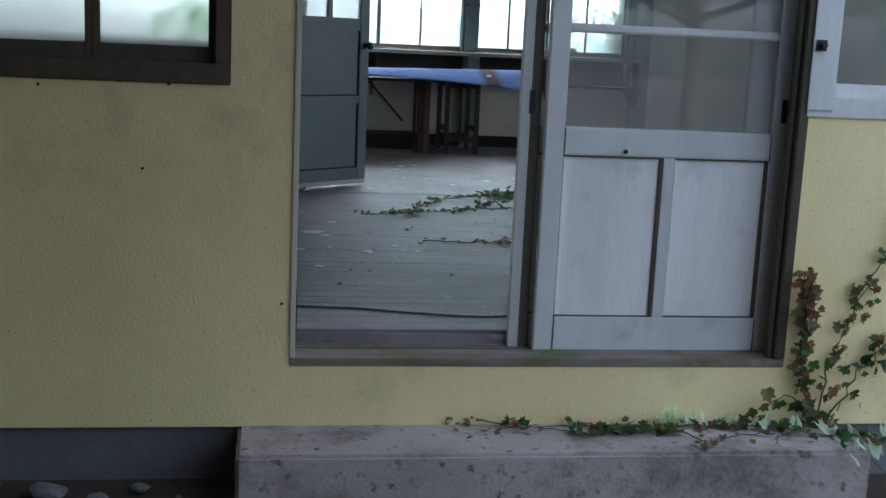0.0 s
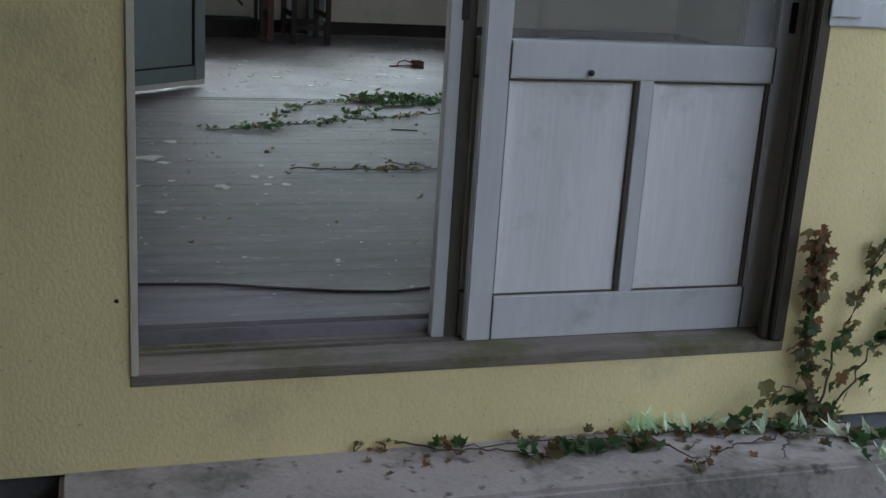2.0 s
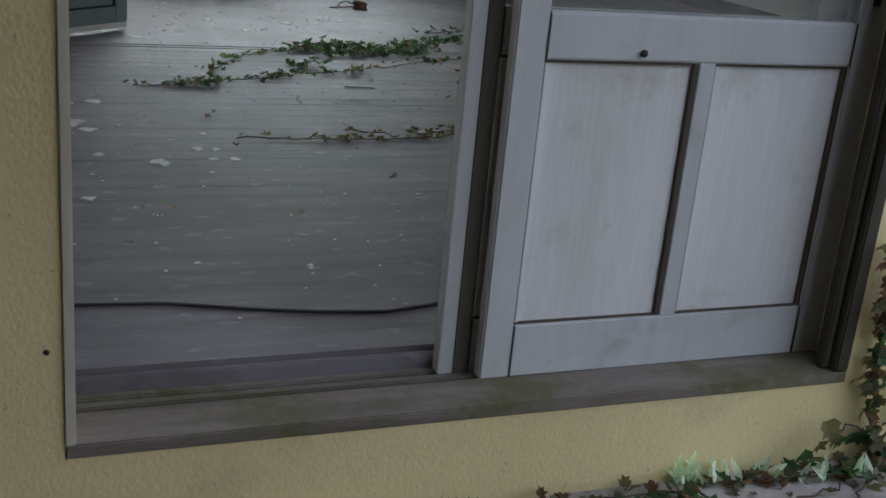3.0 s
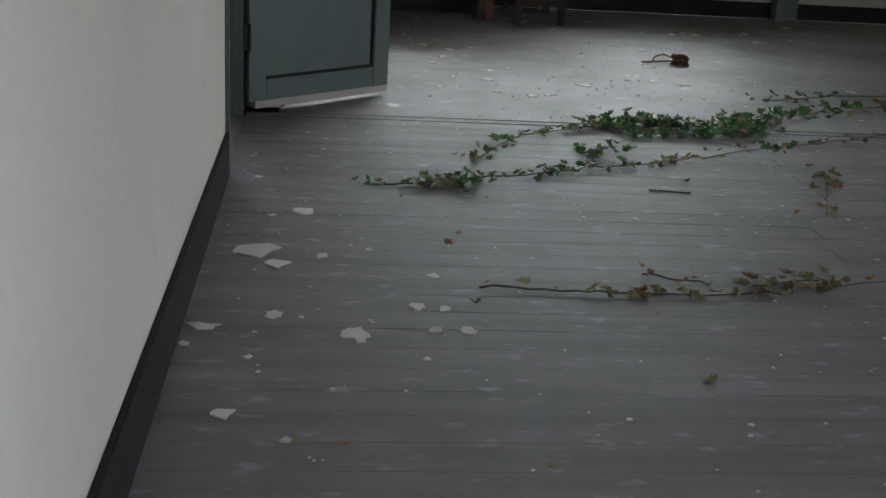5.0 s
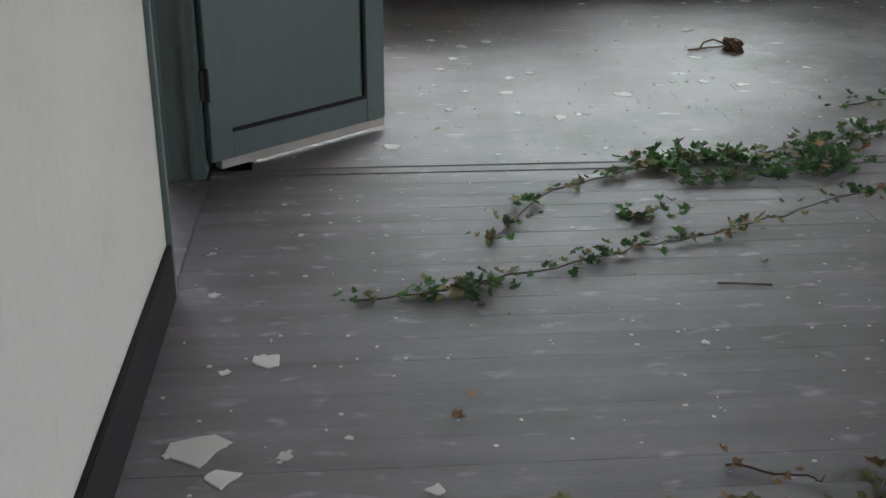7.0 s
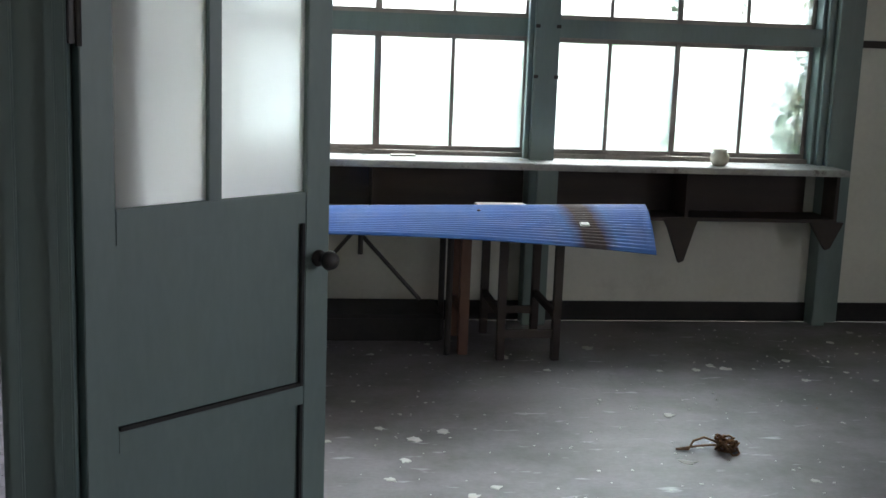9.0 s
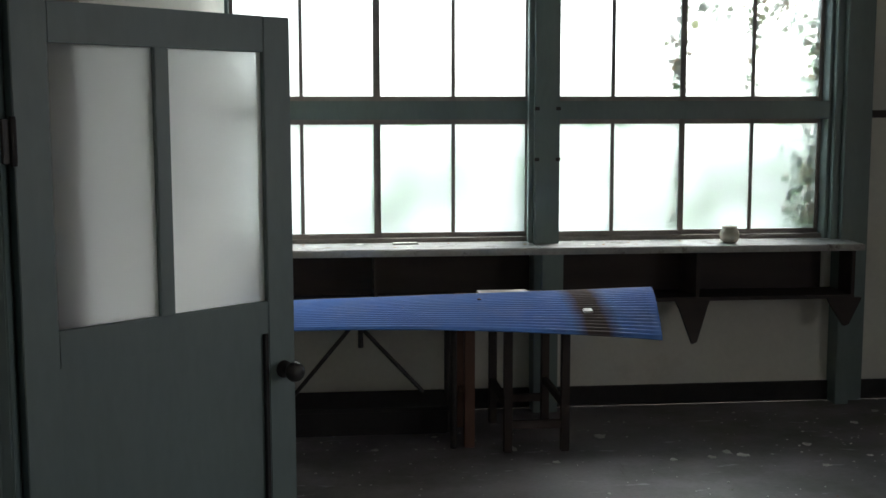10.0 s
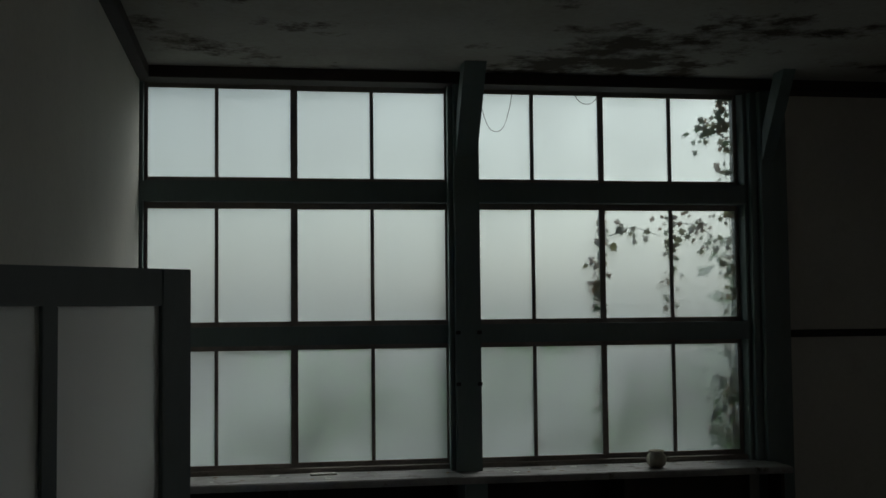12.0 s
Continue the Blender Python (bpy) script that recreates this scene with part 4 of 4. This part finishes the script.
for x, y, s in ((-0.26, 2.07, 0.075), (-0.21, 1.99, 0.045), (-0.15, 2.42, 0.042), (-0.24, 2.37, 0.016), (-0.34, 1.59, 0.040), (-0.375, 1.5, 0.016), (-0.27, 1.2, 0.032),
                (-0.2, 1.66, 0.026), (-0.02, 1.56, 0.045), (0.17, 1.92, 0.025), (0.15, 1.59, 0.024), (0.22, 1.59, 0.026), (0.12, 1.44, 0.013), (0.12, 1.72, 0.03),
                (0.18, 1.71, 0.024), (-0.15, 1.1, 0.014), (-0.24, 1.44, 0.012), (-0.14, 1.65, 0.01), (-0.10, 2.05, 0.02), (0.02, 2.1, 0.012), (-0.33, 3.0, 0.012), (-0.3, 2.75, 0.02)):
    chip(x, y, s, rng, "large pale slab of fallen plaster on the floor" if s > 0.06 else "pale flake of fallen plaster on the floor boards")
for x, y in ((0.47, 4.52), (0.47, 5.05), (0.4, 4.87), (0.67, 4.71), (0.76, 4.79), (0.63, 4.22), (0.78, 4.15), (0.85, 4.19), (0.17, 3.86), (1.57, 4.55), (1.31, 4.62),
             (1.43, 4.61), (1.52, 5.0), (2.13, 6.22), (2.45, 6.03), (1.54, 6.59), (1.79, 6.18), (1.07, 4.44)):
    chip(x, y, rng.uniform(0.018, 0.045), rng)
for _ in range(190):
    chip(rng.uniform(-0.1, 3.6), rng.uniform(3.7, 6.95), 0.005 + 0.034 * rng.random() ** 4, rng)
for _ in range(60):
    chip(rng.uniform(-0.35, 1.8), rng.uniform(0.6, 3.5), 0.004 + 0.012 * rng.random() ** 2, rng)

grit = bmesh.new()
for _ in range(900):
    x, y, s = rng.uniform(-0.36, 3.4), rng.uniform(0.2, 7.0), rng.uniform(0.002, 0.006)
    box(grit, x, x + s * rng.uniform(1, 2), y, y + s, 0.0, s * 0.6)
tagged(part("grit", grit, CHIP), "fine plaster crumbs scattered over the floor", "grit", kind="stuff")

for x, y, s in ((0.25, 1.74, 0.04), (0.26, 2.23, 0.024), (0.22, 2.15, 0.036), (0.84, 2.01, 0.012), (0.66, 1.69, 0.028), (0.68, 1.66, 0.012), (1.07, 2.84, 0.035), (0.69, 1.34, 0.04),
                (-0.06, 1.07, 0.035), (-0.13, 1.09, 0.02), (0.39, 2.59, 0.012), (0.33, 2.63, 0.035), (1.56, 3.04, 0.012), (0.32, 4.01, 0.035), (0.48, 4.27, 0.012), (0.5, 0.75, 0.03),
                (0.1, 0.9, 0.012), (-0.2, 0.8, 0.025), (0.3, 1.0, 0.028), (-0.32, 0.2, 0.012), (2.3, 5.6, 0.012), (1.9, 4.3, 0.03)):
    f = new("fallen_leaf", rng.choice(SHAPES[rng.choice((DRY, WILT, WILT)).name]))
    f.matrix_world = pose(x, y, 0.006, rng.uniform(-25, 25), rng.uniform(-25, 25), rng.uniform(0, 360)) @ Matrix.Diagonal((s * 0.75, s * 0.75, s, 1))
    tagged(f, "small curled dry leaf lying on the floor boards", "leaf", "fallen leaves")

for _ in range(70):
    u = rng.random() ** 0.7
    s = rng.uniform(0.012, 0.032)
    f = new("fallen_leaf", rng.choice(SHAPES[rng.choice((DRY, DRY, WILT)).name]))
    f.matrix_world = pose(0.1 + 1.4 * u, -0.125 - abs(rng.gauss(0, 0.06)), -0.272, rng.uniform(-30, 30), rng.uniform(-30, 30), rng.uniform(0, 360)) @ Matrix.Diagonal((s, s, s, 1))
    tagged(f, "brown dead leaf lying on the concrete doorstep", "leaf", "dead leaves on the step")
for x, y in ((0.12, -0.118), (0.20, -0.118)):
    sp = thing("weed", pose(x, y, -0.277), "tiny dry weed sprouting where wall meets step", "weed", "tiny weeds")
    for k in range(3):
        part("stem", tube(bmesh.new(), [(0, 0, 0), (rng.gauss(0, 0.008), -0.004, 0.014), (rng.gauss(0, 0.014), -0.006, 0.026)], 0.0012, 4), BARK, sp)
        put_leaf(sp, Vector((rng.gauss(0, 0.01), -0.006, 0.024)), 0.014, rng, WILT)

tw = thing("twig", pose(0, 0, 0), "thin dry twig on the floor boards", "twig")
part("stick", tube(bmesh.new(), [(0.92, 2.73, 0.004), (0.98, 2.72, 0.005), (1.05, 2.71, 0.004)], 0.003, 5), BARK, tw)
cord = thing("cable", pose(0, 0, 0), "thin black cable lying across the hall floor", "cable")
pts = [(-0.39, 0.42, 0.004), (-0.17, 0.40, 0.004), (0.03, 0.335, 0.004), (0.17, 0.30, 0.004), (0.31, 0.28, 0.004), (0.45, 0.31, 0.004), (0.8, 0.36, 0.004), (1.3, 0.3, 0.004)]
part("cord", tube(bmesh.new(), smooth_line(pts, 40, random.Random(2), 0.0), 0.004, 6), CABLE, cord)

nest = thing("root_clump", pose(1.68, 5.13, 0) @ Matrix.Diagonal((0.75, 0.75, 0.75, 1)), "brown rope-like root clump lying on the classroom floor", "root")
rng = random.Random(8)
for k in range(12):
    a = rng.uniform(0, 6.28)
    c = Vector((0.05 + rng.gauss(0, 0.012), rng.gauss(0, 0.02), 0.03))
    loop = [c + Vector((0.055 * math.cos(a + q) * rng.uniform(0.7, 1.1), 0.045 * math.sin(a + q), max(-0.024, 0.035 * math.sin(q * 1.3 + k)))) for q in np.linspace(0, 4.5, 9)]
    part("root", tube(bmesh.new(), loop, 0.005, 5), DRY, nest)
part("root", tube(bmesh.new(), [(0.0, 0.0, 0.04), (-0.07, 0.01, 0.065), (-0.13, 0.0, 0.05), (-0.16, -0.02, 0.012), (-0.22, 0.0, 0.008)], 0.006, 5), DRY, nest)
part("root", tube(bmesh.new(), [(0.0, 0.02, 0.02), (-0.08, 0.03, 0.012), (-0.15, 0.01, 0.012), (-0.21, 0.0, 0.007)], 0.006, 5), DRY, nest)

rng = random.Random(41)
for _ in range(34):
    x = rng.choice((rng.uniform(-0.15, 1.25), rng.uniform(1.45, 2.85)))
    c = new("debris", rng.choice(CHIPS + SHAPES[DRY.name]))
    s = rng.uniform(0.012, 0.03)
    c.matrix_world = pose(x, rng.uniform(6.95, 7.15), 0.9035, 0, 0, rng.uniform(0, 360)) @ Matrix.Diagonal((s, s, s * 0.5, 1))
    tagged(c, "small scrap of debris on the dusty window shelf", "debris", "shelf debris")

for x, z in ((-1.19, 0.82), (-0.88, 0.57), (-0.80, 0.835), (-0.95, 0.84), (-0.44, 0.14)):
    k = lathe(bmesh.new(), [(0.004, 0), (0.0055, 0.004), (0.003, 0.006)], 8)
    bmesh.ops.rotate(k, verts=k.verts, matrix=Matrix.Rotation(radians(90), 3, 'X'))
    nail = part("nail", k, STEEL, smooth=True)
    nail.location = (x, -0.114, z)
    tagged(nail, "rusty nail head in the stucco wall", "nail", "nails in the stucco")

rng = random.Random(17)
for x, y, s in ((-1.16, -0.25, 0.07), (-1.0, -0.3, 0.04), (-0.88, -0.22, 0.035), (-1.35, -0.2, 0.05), (-0.75, -0.3, 0.012), (-1.5, -0.35, 0.04)):
    bm = bmesh.new()
    bmesh.ops.create_icosphere(bm, subdivisions=2, radius=1)
    for v in bm.verts:
        v.co = Vector((v.co.x * s * 0.85, v.co.y * s * 0.6, v.co.z * s * 0.4)) * (1 + 0.5 * noise.noise(v.co * 2 + Vector((x * 9, 0, 0))))
    r = part("rubble", bm, FOUND)
    r.location = (x, y, -0.445)
    tagged(r, "gray lump of rubble on the soil beside the step", "rubble", "rubble lumps")


# ---- outside: trees and shrubs ----
def foliage(bm, center, spread, count, size, rng):
    for _ in range(count):
        d = Vector((rng.gauss(0, 1), rng.gauss(0, 1), rng.gauss(0, 1)))
        d = d / max(d.length, 1e-3) * rng.random() ** 0.45
        c = Vector(center) + Vector((d.x * spread[0], d.y * spread[1], d.z * spread[2]))
        m = Euler((rng.uniform(0, 6), rng.uniform(0, 6), rng.uniform(0, 6))).to_matrix()
        s = size * rng.uniform(0.5, 1.3)
        q = [bm.verts.new(c + m @ Vector(p)) for p in ((0, -s, 0), (s * 0.5, 0, s * 0.15), (0, s, 0), (-s * 0.5, 0, s * 0.15))]
        bm.faces.new(q)


def tree(x, y, z, h, seed, leaves=5400, label="tall leafy tree out of direct view behind the yard"):
    rng = random.Random(seed)
    t = thing("tree", pose(x, y, z), label, "tree")
    part("trunk", tube(bmesh.new(), [(0, 0, 0), (0.05, 0, h * 0.25), (-0.04, 0.06, h * 0.5), (0.05, 0.0, h * 0.85)], 0.02 * h + 0.03, 9, 0.25), TRUNK, t)
    crown = bmesh.new()
    for k in range(9):
        a, r, zz = k * 2.4, h * rng.uniform(0.12, 0.26), h * rng.uniform(0.35, 0.95)
        e = (r * math.cos(a), r * math.sin(a), zz)
        part("limb", tube(bmesh.new(), [(0, 0, zz * 0.75), (e[0] * 0.5, e[1] * 0.5, zz * 0.85), e], 0.012 * h, 6, 0.3), TRUNK, t)
        foliage(crown, e, (h * 0.15, h * 0.15, h * 0.10), leaves // 9, 0.10, rng)
    part("crown", crown, FOLI, t)
    return t


def shrub(x, y, h, w, seed):
    rng = random.Random(seed)
    t = thing("shrub", pose(x, y, -0.47), "green shrub growing outside behind the windows", "shrub", "shrubs behind the windows")
    part("stem", tube(bmesh.new(), [(0, 0, 0), (0.03, 0.02, h * 0.4), (0, 0, h * 0.8)], 0.03, 6, 0.3), TRUNK, t)
    crown = bmesh.new()
    for k in range(6):
        foliage(crown, (rng.gauss(0, w * 0.3), rng.gauss(0, w * 0.2), h * rng.uniform(0.35, 0.8)), (w * 0.4, w * 0.35, h * 0.25), 260, 0.07, rng)
    part("crown", crown, FOLI, t)
    return t


# first two are unseen, placed to darken the facade's left; others reflect in glass
for k, (x, y, h) in enumerate(((-0.2, -8.6, 7.0), (-2.0, -9.0, 7.5), (7.0, -8.5, 6.5), (4.4, -9.4, 5.5), (12, -19, 8), (18, -14, 8))):
    tree(x, y, -0.47, h, 50 + k)
for k, (x, y, h, w) in enumerate(((0.8, 9.2, 2.1, 1.6), (2.2, 8.9, 2.2, 1.5), (3.6, 8.8, 3.0, 1.6), (5.5, 9.4, 3.2, 1.8), (-0.6, 9.3, 1.9, 1.6), (1.5, 9.4, 2.0, 1.6))):
    shrub(x, y, h, w, 70 + k)


# ---- floor boards ----
def board_rows(y0, y1, x0, x1, step, wood=BOARD, lip=0.0005):
    rng = random.Random(11)
    y = y0
    while y < y1 - 0.01:
        d = min(step, y1 - y)
        cut = x0 + rng.uniform(0.5, 1.0) * (x1 - x0) * 0.6
        for a, b in ((x0, cut), (cut, x1)):
            w = b - a
            bm = box(bmesh.new(), a, a + w - 0.0006, y, y + d - lip, -0.028, rng.uniform(-lip, 0.0), bevel=lip * 0.8)
            part("board", bm, wood, floor)
        y += d


board_rows(0.10, 3.595, -0.40, 4.80, 0.0999)
board_rows(3.607, 3.655, -0.40, 4.80, 0.048)
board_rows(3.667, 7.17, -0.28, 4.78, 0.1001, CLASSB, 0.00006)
west = bmesh.new()
for k in range(70):
    box(west, -7.9, -0.502, 0.06 + k * 0.1, 0.157 + k * 0.1, -0.028, -0.001)
part("boards", west, BOARD, floor, "gray boards of the next room")
